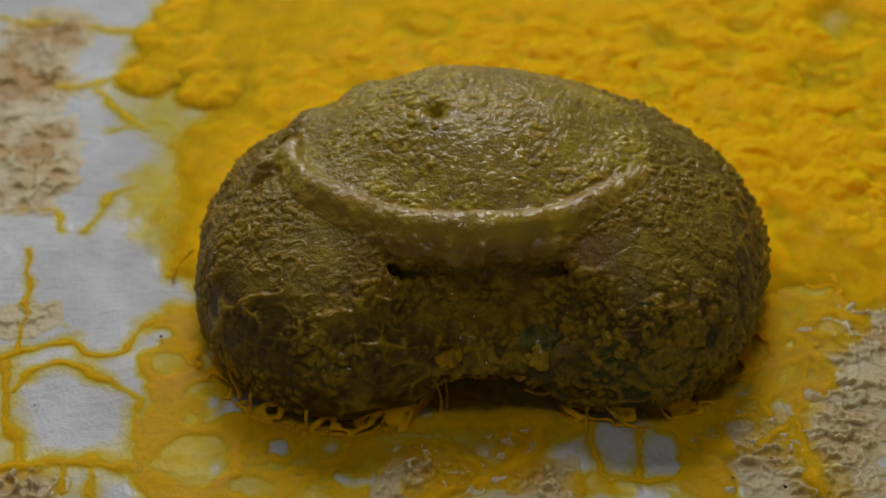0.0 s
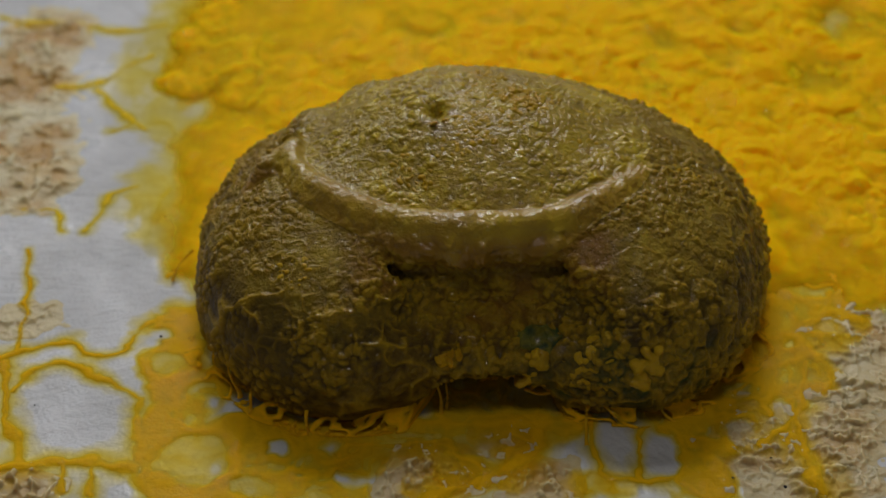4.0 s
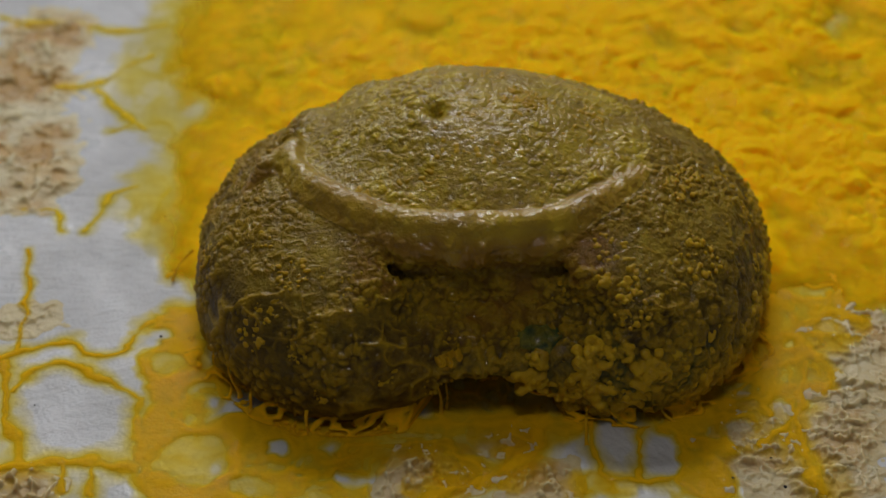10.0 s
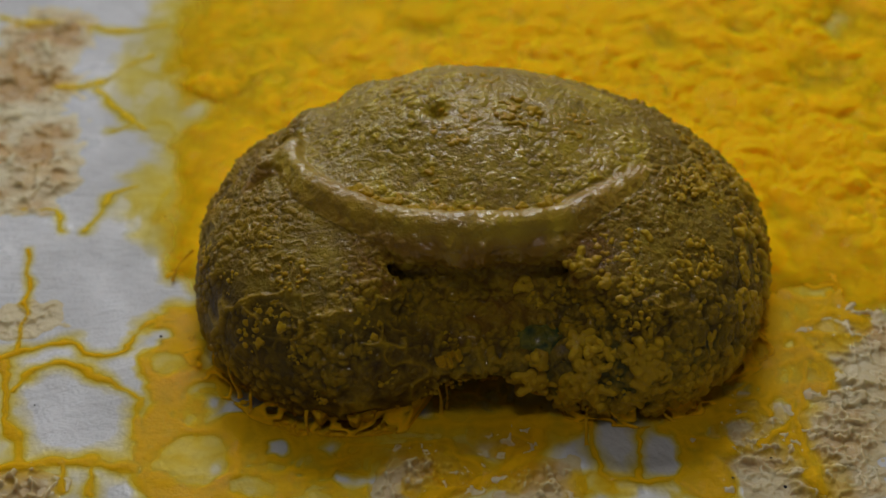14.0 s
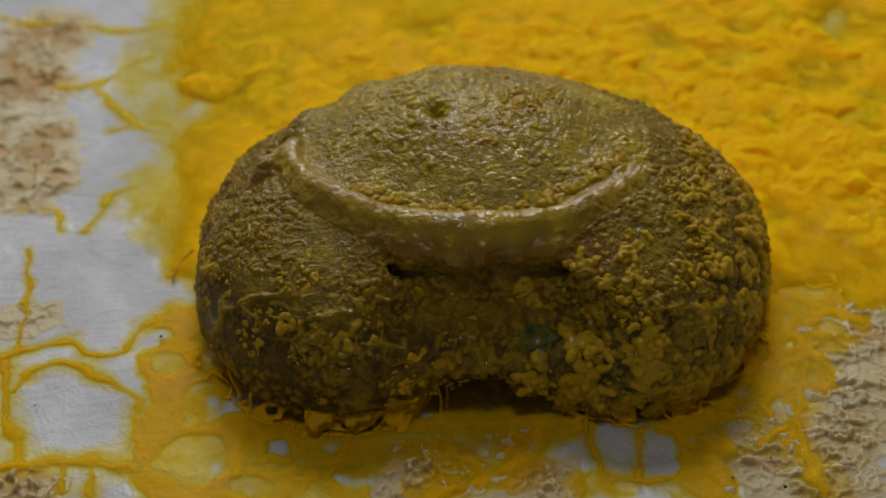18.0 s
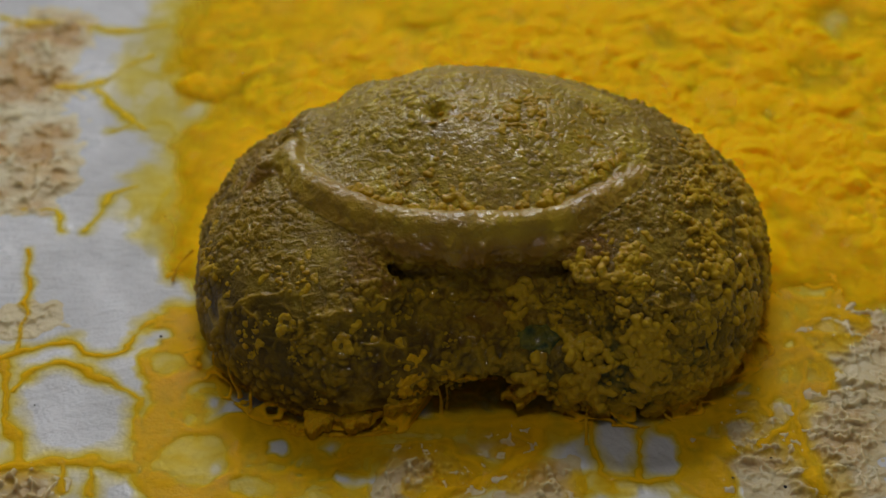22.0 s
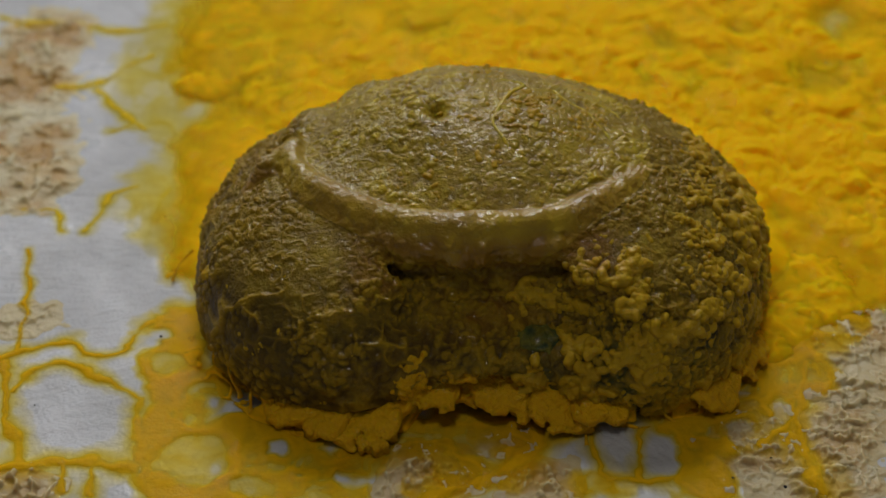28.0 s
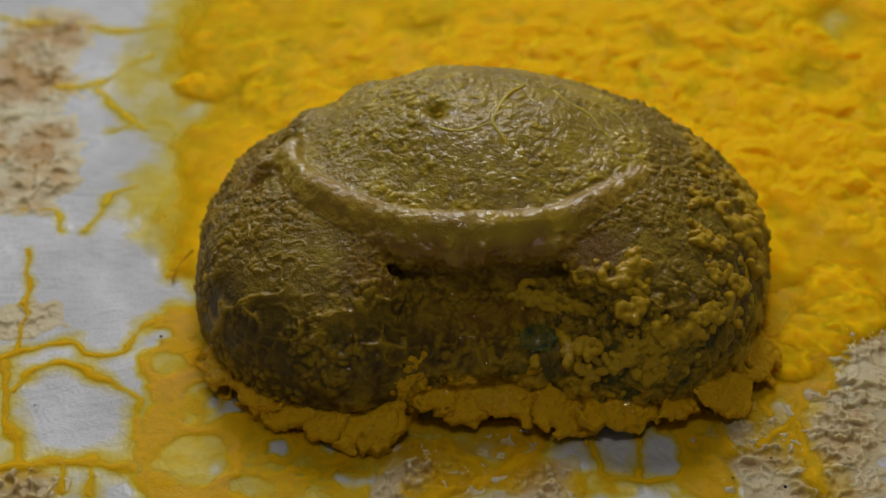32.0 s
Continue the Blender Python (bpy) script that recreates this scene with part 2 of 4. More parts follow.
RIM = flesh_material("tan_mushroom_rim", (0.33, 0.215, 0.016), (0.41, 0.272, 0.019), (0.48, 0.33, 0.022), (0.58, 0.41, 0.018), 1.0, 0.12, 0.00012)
MOULD = flesh_material("green_mould", (0.025, 0.050, 0.022), (0.055, 0.095, 0.035), (0.12, 0.15, 0.03), (0.32, 0.24, 0.012), 0.6)
BROWN_CRUST = crumb_material("tan_brown_crust", (0.66, 0.58, 0.36), (0.50, 0.28, 0.045))
CREAM_CRUST = crumb_material("cream_crust", (0.58, 0.48, 0.27), (0.46, 0.26, 0.05))
WALL = plain_material("wall_paint", (0.55, 0.53, 0.5), 3)
WOOD = plain_material("table_wood", (0.30, 0.20, 0.12), 12, 0.5)
DIRT = plain_material("dark_speck", (0.02, 0.015, 0.012), 900, 0.6)


# ---- the room: table, walls, ceiling, window opening ----
def box_mesh(name, lo, hi, mat):
    bm = bmesh.new()
    bmesh.ops.create_cube(bm, size=1.0)
    for v in bm.verts:
        v.co = Vector([lo[k] + (hi[k] - lo[k]) * (v.co[k] + 0.5) for k in range(3)])
    data = bpy.data.meshes.new(name)
    bm.to_mesh(data)
    bm.free()
    data.materials.append(mat)
    return data


def block(name, lo, hi, mat, label, category):
    return tagged(new(name, box_mesh(name, lo, hi, mat)), label, category, kind="structure")


block("floor", (-1.6, -1.6, -0.80), (1.6, 1.1, -0.75), WOOD, "brown wooden floor under the table", "floor")
block("ceiling", (-1.6, -1.6, 1.9), (1.6, 1.1, 1.95), WALL, "plain off-white ceiling", "ceiling")
block("wall_left", (-1.65, -1.6, -0.75), (-1.6, 1.1, 1.9), WALL, "plain off-white painted wall", "wall")
block("wall_right", (1.6, -1.6, -0.75), (1.65, 1.1, 1.9), WALL, "plain off-white painted wall", "wall")
block("wall_front", (-1.6, -1.65, -0.75), (1.6, -1.6, 1.9), WALL, "plain off-white painted wall", "wall")
for lo, hi in (((-1.6, -0.75), (-1.0, 1.9)), ((0.4, -0.75), (1.6, 1.9)), ((-1.0, -0.75), (0.4, 0.5)), ((-1.0, 1.4), (0.4, 1.9))):
    block("wall_back", (lo[0], 1.1, lo[1]), (hi[0], 1.2, hi[1]), WALL, "plain wall round the window opening", "wall")
table = tagged(new("table"), "brown wooden table under the paper towel", "table")
part("tabletop", box_mesh("tabletop", (-0.6, -0.4, -0.032), (0.6, 0.4, -0.0015), WOOD), table)
for x, y in itertools.product((-0.55, 0.52), (-0.35, 0.32)):
    part("leg", box_mesh("leg", (x, y, -0.75), (x + 0.03, y + 0.03, -0.032), WOOD), table)


# ---- the paper towel ----
def paper_height(p):
    """Height of the crinkled paper, in millimetres, at points (n, 3)."""
    q = p * np.array((1, 1, 0), dtype=np.float32)
    return 0.10 * fbm(q, (14, 3.2, 1), 3, 3) + 0.22 * vnoise(q, (30, 22, 1), 5)


def make_paper():
    xs = np.concatenate([np.linspace(-250, -75, 30)[:-1], np.arange(-75, 75.1, 0.5), np.linspace(75, 250, 30)[1:]]).astype(np.float32)
    ys = np.concatenate([np.linspace(-200, -40, 26)[:-1], np.arange(-40, 80.1, 0.5), np.linspace(80, 250, 26)[1:]]).astype(np.float32)
    p = np.stack(np.meshgrid(xs, ys, indexing="ij"), -1).reshape(-1, 2)
    p = np.concatenate([p, np.zeros((len(p), 1), np.float32)], 1)
    p[:, 2] = paper_height(p)
    ob = new("paper_towel", mesh_of("paper_towel", p, grid_faces(len(xs), len(ys)), PAPER))
    thick = ob.modifiers.new("thickness", "SOLIDIFY")
    thick.thickness, thick.offset = 0.0004, -1.0
    tagged(ob, "damp white paper towel with fine crinkles and yellow stains", "paper towel", kind="structure")


make_paper()


# ---- the mushroom ----
def rim_form(p):
    """The rolled lip: a drooping band along part of an ellipse, and the fold that runs down from its end."""
    a = np.arctan2((p[:, 1] - 1.0) / 13.5, (p[:, 0] + 1.8) / 16.9)
    a = np.where(a > 1.6, -np.pi, np.clip(a, -3.05, 0.12))
    front = np.clip(np.sin(-a), 0, 1)
    out = np.stack([np.cos(a), np.sin(a), 0 * a], 1).astype(np.float32)
    top = np.stack([-1.8 + 16.9 * np.cos(a), 1.0 + 13.5 * np.sin(a), 15.6 + 0.2 * np.sin(a * 7) - 0.9 * step01((a + 0.55) / 0.7)], 1).astype(np.float32)
    drop = (0.3 + 1.0 * front ** 1.5)[:, None] * np.array((0, 0, -1), dtype=np.float32) + (0.2 + 0.5 * front)[:, None] * out
    q = p - top
    h = np.clip((q * drop).sum(1) / ((drop * drop).sum(1) + 1e-6), 0, 1)
    r = 0.85 + 0.80 * front ** 0.7 + 0.05 * h
    d = np.sqrt(((q - h[:, None] * drop) ** 2).sum(1)) - r
    fold = ((-18.4, 0.6, 15.5), (-20.6, -1.4, 14.3), (-22.4, -3.2, 12.4), (-24.2, -6.0, 9.4))
    for k, (s, e) in enumerate(zip(fold, fold[1:])):
        s, way = np.array(s, dtype=np.float32), np.array(e, dtype=np.float32) - np.array(s, dtype=np.float32)
        h = np.clip(((p - s) @ way) / (way @ way), 0, 1)
        d = blend(d, np.sqrt(((p - s - h[:, None] * way) ** 2).sum(1)) - (0.95 - 0.15 * k), 0.8)
    d = blend(d, egg(p, (-7.6, -12.3, 13.3), (1.6, 1.5, 1.7)), 1.0)
    return blend(d, egg(p, (6.0, -12.4, 13.2), (1.2, 1.2, 1.4)), 1.0)


def bare_form(p):
    d = egg(p, (-0.4, 0.5, 3), (27.3, 20.2, 15.9))
    d = blend(d, egg(p, (-13.2, -6.6, 4.6), (14.2, 15.6, 10.6)), 3)
    d = blend(d, egg(p, (12.2, -6.1, 5.0), (13.2, 15.2, 10.8)), 3)
    d = blend(d, egg(p, (0.0, -8.5, 5.5), (11.0, 11.0, 6.0)), 3)
    d = blend(d, egg(p, (-1.2, 2.2, 12.6), (15.2, 12.2, 7.3)), 1.2)
    d = carve(d, egg(p, (-0.3, -18.5, 0.6), (6.2, 9.5, 4.4)), 1.2)
    d = carve(d, egg(p, (0.5, -19.4, 10.5), (10, 5.3, 3.2)), 2)
    a = np.arctan2((p[:, 1] - 1.0) / 13.5, (p[:, 0] + 1.8) / 16.9)
    front = np.clip(np.sin(-a), 0, 1)
    groove = np.stack([-1.8 + 19.3 * np.cos(a), 1.0 + 16.2 * np.sin(a), 12.0 + 0 * a], 1).astype(np.float32)
    d = carve(d, np.sqrt(((p - groove) ** 2).sum(1)) - 2.1 * front ** 1.3 + 0.9, 1.8)
    d = blend(d, egg(p, (-6.4, 3.2, 18.4), (1.3, 4.0, 0.9)), 1.2)
    d = blend(d, egg(p, (-6.8, -0.8, 18.2), (2.2, 0.8, 0.8)), 1.0)
    d = carve(d, egg(p, (-5.0, 0.4, 20.2), (0.9, 1.0, 1.7)), 0.9)
    d = blend(d, egg(p, (-17.0, 5.5, 13.9), (2.2, 2.6, 1.6)), 1.5)
    d = blend(d, egg(p, (-11.5, 8.0, 15.7), (2.6, 2.2, 1.4)), 1.5)
    d = carve(d, egg(p, (-20.3, 1.3, 15.2), (1.5, 1.6, 2.0)), 1)
    return blend(d, egg(p, (-24.0, -7.5, 9.4), (2.0, 4.5, 1.8)), 2)


def cap_form(p):
    """The smooth form of the overgrown mushroom, with its rolled rim."""
    d = blend(bare_form(p), rim_form(p), 0.5)
    return np.maximum(d, -0.4 - p[:, 2])


def cap_relief(q, on_rim):
    """Grains, branching threads and pores of the overgrown skin: millimetres outward, and how much of it is slime."""
    low = step01((15.2 - q[:, 2]) / 3.0)
    bend = q + 0.30 * np.stack([vnoise(q, 1.1, 1), vnoise(q, 1.1, 2), vnoise(q, 1.1, 3)], 1) 
    cover = step01(0.55 + 0.9 * vnoise(q, 6, 4) + 0.7 * vnoise(q, 2.0, 5))
    n1, _, m1 = cells(bend, 0.68, 1)
    bead = np.sqrt(np.clip(1 - (n1 / (0.46 + 0.26 * m1)) ** 2, 0, 1)) * (0.35 + 0.65 * m1)
    n2, _, m2 = cells(bend, 0.52, 2)
    grain = np.sqrt(np.clip(1 - (n2 / 0.78) ** 2, 0, 1)) * m2
    thread = np.clip(1 - 5.0 * np.abs(vnoise(bend, 2.1, 22)), 0, 1) * step01(0.4 + 1.4 * vnoise(q, 3.5, 21))
    thread = np.maximum(thread, 0.7 * np.clip(1 - 4.0 * np.abs(vnoise(bend, 1.1, 23)), 0, 1) * step01(0.3 + 1.4 * vnoise(q, 3.0, 24)))
    goo = np.exp(-((q[:, 0] + 0.5) / 9) ** 2 - ((q[:, 1] + 14.5) / 5) ** 2 - ((q[:, 2] - 9.5) / 3) ** 2)
    n3, _, m3 = cells(bend, 1.7, 12)
    lump = np.sqrt(np.clip(1 - (n3 / (0.55 + 0.2 * m3)) ** 2, 0, 1)) * np.maximum(step01(0.25 + 1.2 * vnoise(q, 5.0, 13)), np.maximum(goo, on_rim)) * (0.6 + 0.4 * grain)
    relief = 0.30 * fbm(q, 5.0, 3, 1) + 0.05 * fbm(bend, 1.3, 3, 6)
    flank = 0.42 * bead * cover + 0.30 * thread + 0.50 * lump + 0.08 * grain
    crown = 0.30 * bead * cover + 0.10 * grain + 0.28 * lump * step01(0.3 + vnoise(q, 7, 31)) + 0.06 * thread
    n4, _, _ = cells(bend, 2.4, 8)
    pore = np.clip(1 - 4.5 * n4, 0, 1) * step01(0.2 + vnoise(q, 5, 9))
    relief += (low * flank + (1 - low) * crown - 0.22 * pore) * (1 - on_rim)
    along = np.arctan2((q[:, 1] - 1.0) / 13.5, (q[:, 0] + 1.8) / 16.9)
    relief += on_rim * (0.20 * fbm(q, 1.6, 3, 9) + 0.45 * vnoise(np.stack([along * 14, 0 * along, 0 * along], 1), 2.2, 27) * step01((15.6 - q[:, 2]) / 2) + (0.50 * lump + 0.30 * fbm(q, 0.9, 2, 44)) * step01((16.2 - q[:, 2]) / 1.4) + 0.10 * bead * cover + 0.06 * vnoise(np.stack([along * 16, 0 * along, 0.3 * q[:, 2]], 1), 0.55, 21) - 0.05)
    knob = low * np.clip(1.2 * bead * cover + 0.9 * thread + 0.9 * lump + 0.2 * grain, 0, 1) + (1 - low) * np.clip(0.75 * bead * cover + 0.5 * lump + 0.3 * thread + 0.2 * grain, 0, 1)
    return relief, knob * (1 - on_rim) + on_rim * np.clip(0.45 * vnoise(q, 1.8, 8), 0, 1)


def refine(points, quads):
    """Each quad in four."""
    n = len(points)
    pairs = np.sort(np.stack([quads, np.roll(quads, -1, 1)], -1).reshape(-1, 2), 1)
    key, back_to = np.unique(pairs[:, 0].astype(np.int64) * n + pairs[:, 1], return_inverse=True)
    mid = 0.5 * (points[key // n] + points[key % n])
    e = n + back_to.reshape(-1, 4)
    c = n + len(key) + np.arange(len(quads))
    parts = [np.stack([quads[:, k], e[:, k], c, e[:, k - 1]], 1) for k in range(4)]
    return np.concatenate([points, mid, points[quads].mean(1)]), np.concatenate(parts)


def normals_of(points, quads):
    a = points[quads[:, 2]] - points[quads[:, 0]]
    b = points[quads[:, 3]] - points[quads[:, 1]]
    face = np.cross(a, b)
    n = np.stack([sum(np.bincount(quads[:, j], face[:, k], len(points)) for j in range(4)) for k in range(3)], 1)
    return n / (np.linalg.norm(n, axis=1)[:, None] + 1e-12)


def make_cap(mushroom):
    lo, hi, step = (-33, -25, -1.2), (33, 24, 23.5), 0.40
    p, shape = lattice_points(lo, hi, step)
    pts, quads = skin(cap_form(p), shape, lo, step)
    for _ in range(2):
        pts, quads = refine(pts, quads)
        n = normals_of(pts, quads)
        pts = pts - n * np.clip(cap_form(pts.astype(np.float32)), -0.2, 0.2)[:, None]
    n = normals_of(pts, quads)
    q = pts.astype(np.float32)
    lip = rim_form(q)
    on_rim = step01(1 - (lip + 0.05) / 0.45) * (q[:, 2] > 8.5)
    relief, knob = cap_relief(q, on_rim)
    pts = pts + n * (relief * step01(q[:, 2] / 1.5 + 0.4))[:, None]
    stain = fbm(q, 4, 3, 15)
    moss = 0.85 * step01(1.25 - np.sqrt(((q[:, 0] - 13) / 12) ** 2 + ((q[:, 1] + 19) / 7) ** 2 + ((q[:, 2] - 4.5) / 5.5) ** 2) + 0.8 * stain)
    amber_shade = 0.8 * step01(1.1 - np.sqrt(((q[:, 0] - 0.5) / 8) ** 2 + ((q[:, 1] + 14.0) / 6) ** 2 + ((q[:, 2] - 9) / 4.5) ** 2) + 0.6 * stain)
    amber_shade = np.maximum(amber_shade, 0.8 * step01((2.0 - q[:, 2]) / 2.5 + 0.6 * stain))
    # Rim's lower face painted darker: shade put into its amber colour.
    amber_shade = np.maximum(amber_shade, 0.8 * on_rim * step01((16.3 - q[:, 2]) / 2.4 + 0.3 * stain))
    # Flank turns paler tan with height, a little sooner on the left.
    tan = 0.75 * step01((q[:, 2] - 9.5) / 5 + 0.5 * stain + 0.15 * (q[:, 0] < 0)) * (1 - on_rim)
    # Shade beneath the rim painted in: more amber, less tan.
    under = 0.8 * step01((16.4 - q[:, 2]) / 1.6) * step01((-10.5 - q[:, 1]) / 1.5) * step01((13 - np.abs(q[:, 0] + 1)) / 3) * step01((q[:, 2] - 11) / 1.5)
    amber_shade, tan = np.maximum(amber_shade, under), tan * (1 - under)
    at = pts[quads].mean(1)
    lip_face = on_rim[quads].mean(1) > 0.5
    top = ~lip_face & (((at[:, 0] + 1.8) / 16.9) ** 2 + ((at[:, 1] - 1) / 13.5) ** 2 < 1) & (at[:, 2] > 13)
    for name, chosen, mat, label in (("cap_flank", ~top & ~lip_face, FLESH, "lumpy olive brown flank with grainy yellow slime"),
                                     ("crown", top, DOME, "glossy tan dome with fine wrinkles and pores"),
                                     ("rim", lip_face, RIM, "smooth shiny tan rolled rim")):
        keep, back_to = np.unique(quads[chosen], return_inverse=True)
        part(name, mesh_of(name, pts[keep], back_to.reshape(-1, 4), mat, [("knob", knob[keep]), ("moss", moss[keep]), ("amber_shade", amber_shade[keep]), ("tan", tan[keep])]), mushroom, label)


def make_mould(mushroom):
    lo, hi, step = (-1, -23, 1), (12, -11, 11), 0.2
    p, shape = lattice_points(lo, hi, step)
    d = egg(p, (4.4, -17.4, 6.4), (3.2, 1.9, 1.9))
    thread = lambda q: np.clip(1 - 3.5 * np.abs(vnoise(q + 0.3 * vnoise(q, 0.8, 3)[:, None], 1.3, 4)), 0, 1)
    d -= 0.9 * fbm(p, 2.4, 3, 4) + 0.30 * thread(p) + 0.15 * vnoise(p, 0.6, 9)
    pts, quads = skin(d, shape, lo, step)
    part("mould_patch", mesh_of("mould_patch", pts, quads, MOULD, [("knob", 0.5 * thread(pts.astype(np.float32)))]), mushroom, "wet blue-green mould patch")


mushroom = tagged(new("mushroom"), "wet olive brown mushroom cap overgrown with slime mould, on white paper", "mushroom")
make_cap(mushroom)
make_mould(mushroom)


# ---- the slime mould ----
slime = tagged(new("slime_mould"), "spreading yellow slime mould with veins, lobes and lumps on paper", "slime mould")
MOVERS = []


def spots(p, list_of_spots):
    """Distance in millimetres inside the union of flat ellipses (x, y, rx, ry); positive inside."""
    out = np.full(len(p), -99, np.float32)
    for x, y, rx, ry in list_of_spots:
        k = np.sqrt(((p[:, 0] - x) / rx) ** 2 + ((p[:, 1] - y) / ry) ** 2)
        out = np.maximum(out, (1 - k) * min(rx, ry))
    return out


def base_gap(p):
    """Distance on the ground from the mushroom's foot."""
    return (np.sqrt((p[:, 0] / 27.6) ** 2 + ((p[:, 1] + 0.8) / 20.6) ** 2) - 1) * 24


def flat_points(x0, x1, y0, y1, step):
    xs, ys = np.arange(x0, x1, step, dtype=np.float32), np.arange(y0, y1, step, dtype=np.float32)
    p = np.stack(np.meshgrid(xs, ys, indexing="ij"), -1).reshape(-1, 2)
    return np.concatenate([p, np.zeros((len(p), 1), np.float32)], 1), grid_faces(len(xs), len(ys))


# porous crumbs under and beside the slime: (x, y, half widths), height, pit size, how brown
CRUMBS = (((-52.2, 39.0, 6.3, 12.3), 1.7, 2.9, 0.95),
          ((-49.1, 20.1, 5.2, 8.3), 1.5, 2.6, 0.95),
          ((-44.2, -6.7, 3.8, 3.1), 0.9, 1.7, 0.5),
          ((-40.9, -28.9, 3.5, 2.6), 1.2, 1.9, 0.45),
          ((-5.8, -27.1, 4.4, 4.3), 1.3, 1.6, 0.5),
          ((0.7, -22.6, 3.1, 2.6), 0.9, 1.5, 0.4),
          ((4.3, -28.1, 3.7, 3.1), 1.1, 1.5, 0.5),
          ((33.9, -12.6, 4.8, 7.0), 1.4, 2.1, 0.55),
          ((23.5, -20.3, 3.1, 2.7), 0.8, 1.5, 0.3),
          ((22.8, -25.3, 4.8, 4.3), 1.2, 1.6, 0.5),
          ((31.8, -22.5, 4.4, 5.3), 1.4, 1.8, 0.45),
          ((27.8, -28.8, 6.3, 3.5), 1.3, 1.6, 0.5))


def crumb_lift(p):
    """How far a film is held up where it lies over the crumbs."""
    out = np.zeros(len(p), np.float32)
    for (x, y, rx, ry), height, _, _ in CRUMBS:
        side = np.sqrt(((p[:, 0] - x) / rx) ** 2 + ((p[:, 1] - y) / ry) ** 2)
        out = np.maximum(out, 0.5 * height * np.clip(1.1 - side, 0, 1) ** 0.6)
    return out * (0.95 + 0.5 * vnoise(p, 1.6, 71))


def lay_sheet(name, p, faces, height, mat, label, reach=-2.5, relief=1.0):
    """A sheet of slime on the paper, only as thick as its height."""
    p = p.copy()
    p[:, 2] = paper_height(p) + 0.02 + relief * height + crumb_lift(p)
    chosen = (height[faces] > 0.012).any(1) & (base_gap(p)[faces] > reach).any(1)
    keep, back_to = np.unique(faces[chosen], return_inverse=True)
    return part(name, mesh_of(name, p[keep], back_to.reshape(-1, 4), mat, [("thick", np.clip(height[keep], 0, 3))]), slime, label)


BACK_SPOTS = [(52.1, 41.4, 13.21, 24.89), (11.2, 66, 46.15, 28.22), (19.4, 38.3, 27.35, 27.91), (40.4, 17, 11.42, 19.56), (-16.4, 37, 13.02, 20.52), (-24.7, 19.3, 6.7, 13.68), (-10.1, 48.1, 22.42, 19.69), (-28.9, 44.6, 6.06, 11.55), (0, 10, 31, 21)]
BACK_HOLES = [(38.5, 36.6, 3.6, 4.9), (21.6, 44.7, 2.7, 2.3), (43.8, 48.0, 4.1, 4.7), (28.4, 39.0, 1.4, 2.0), (31.3, 46.6, 1.7, 1.9), (-6.0, 46.6, 3.4, 2.7), (33.7, 18.5, 1.2, 1.5)]
RESIDUE_SPOTS = [(-35, 39.9, 8.58, 14.85), (-34.9, 27.3, 5.05, 5.18), (-32.7, 13.7, 6.26, 8.05), (-36.2, 49.5, 5.49, 7.46), (-30.2, 24.4, 6.85, 10.98), (-34.1, 15.5, 4.21, 4.71), (-36.1, 43.1, 7.03, 8.89), (-31.4, 7.6, 4.07, 4.21), (-29.4, 2, 2.2, 5.5)]
LEFT_SPOTS = [(-30.7, -7.2, 2.9, 3.8), (-30.1, -12.6, 3.7, 3.7), (-27.3, -16.5, 5.0, 3.9), (-28.9, -22.5, 3.1, 6.4), (-24.9, -26.7, 6.4, 5.3), (-19.8, -28.8, 6.9, 3.1), (-21.9, -21.7, 4.1, 3.3), (-14.4, -29.5, 4.4, 2.8), (-15.7, -22.5, 3.5, 2.2), (-15.5, -26.0, 6.4, 3.2)]
LEFT_HOLES = [(-25.5, -18.6, 1.1, 1.4), (-19.2, -24.2, 1.4, 1.4), (-17.0, -26.9, 1.1, 0.7), (-12.9, -27.5, 1.2, 1.2), (-34.4, -14.1, 1.6, 1.7), (-31.4, -8.7, 1.9, 1.3), (-34.1, -16.5, 1.3, 1.1)]
FRONT_SPOTS = [(-11.2, -22.1, 4.6, 2.2), (-6.6, -21.7, 4.5, 1.9), (-2.0, -20.3, 4.0, 2.3), (2.5, -21.7, 3.1, 2.6), (6.6, -21.7, 3.0, 1.8), (-2.1, -27.4, 3.9, 1.8), (2.4, -25.3, 2.0, 2.1), (9.1, -28.8, 3.5, 1.7), (-7.5, -29.5, 2.9, 1.4), (-8.6, -24.6, 6.0, 3.6), (-1.0, -16.5, 7.3, 3.5)]
FRONT_HOLES = [(11.8, -23.5, 2.6, 3.0), (14.6, -25.9, 2.2, 2.4)]
RIGHT_SPOTS = [(22.0, -16.5, 7.3, 3.5), (27.8, -12.6, 4.0, 6.2), (26.3, -8.1, 3.2, 5.1), (31.5, -6.0, 3.9, 6.1), (33.4, 1.9, 6.2, 5.6), (20.2, -22.5, 3.5, 3.0), (16.9, -20.3, 4.1, 2.3), (27.9, -21.7, 1.8, 7.6), (37.4, 1.9, 3.9, 5.6), (17.5, -28.1, 3.0, 2.8), (34.3, -6.0, 2.7, 4.3)]
RIGHT_HOLES = [(26.4, -19.9, 1.4, 3.5), (12.0, -23.5, 2.6, 3.0), (14.8, -25.7, 2.3, 2.5), (35.8, -2.1, 1.5, 2.7), (28.4, -10.3, 1.0, 1.1), (37.8, -3.4, 1.1, 3.5), (32.4, -5.6, 0.8, 0.8), (24.1, -16.5, 0.6, 0.6), (22.2, -22.8, 2.0, 2.5)]
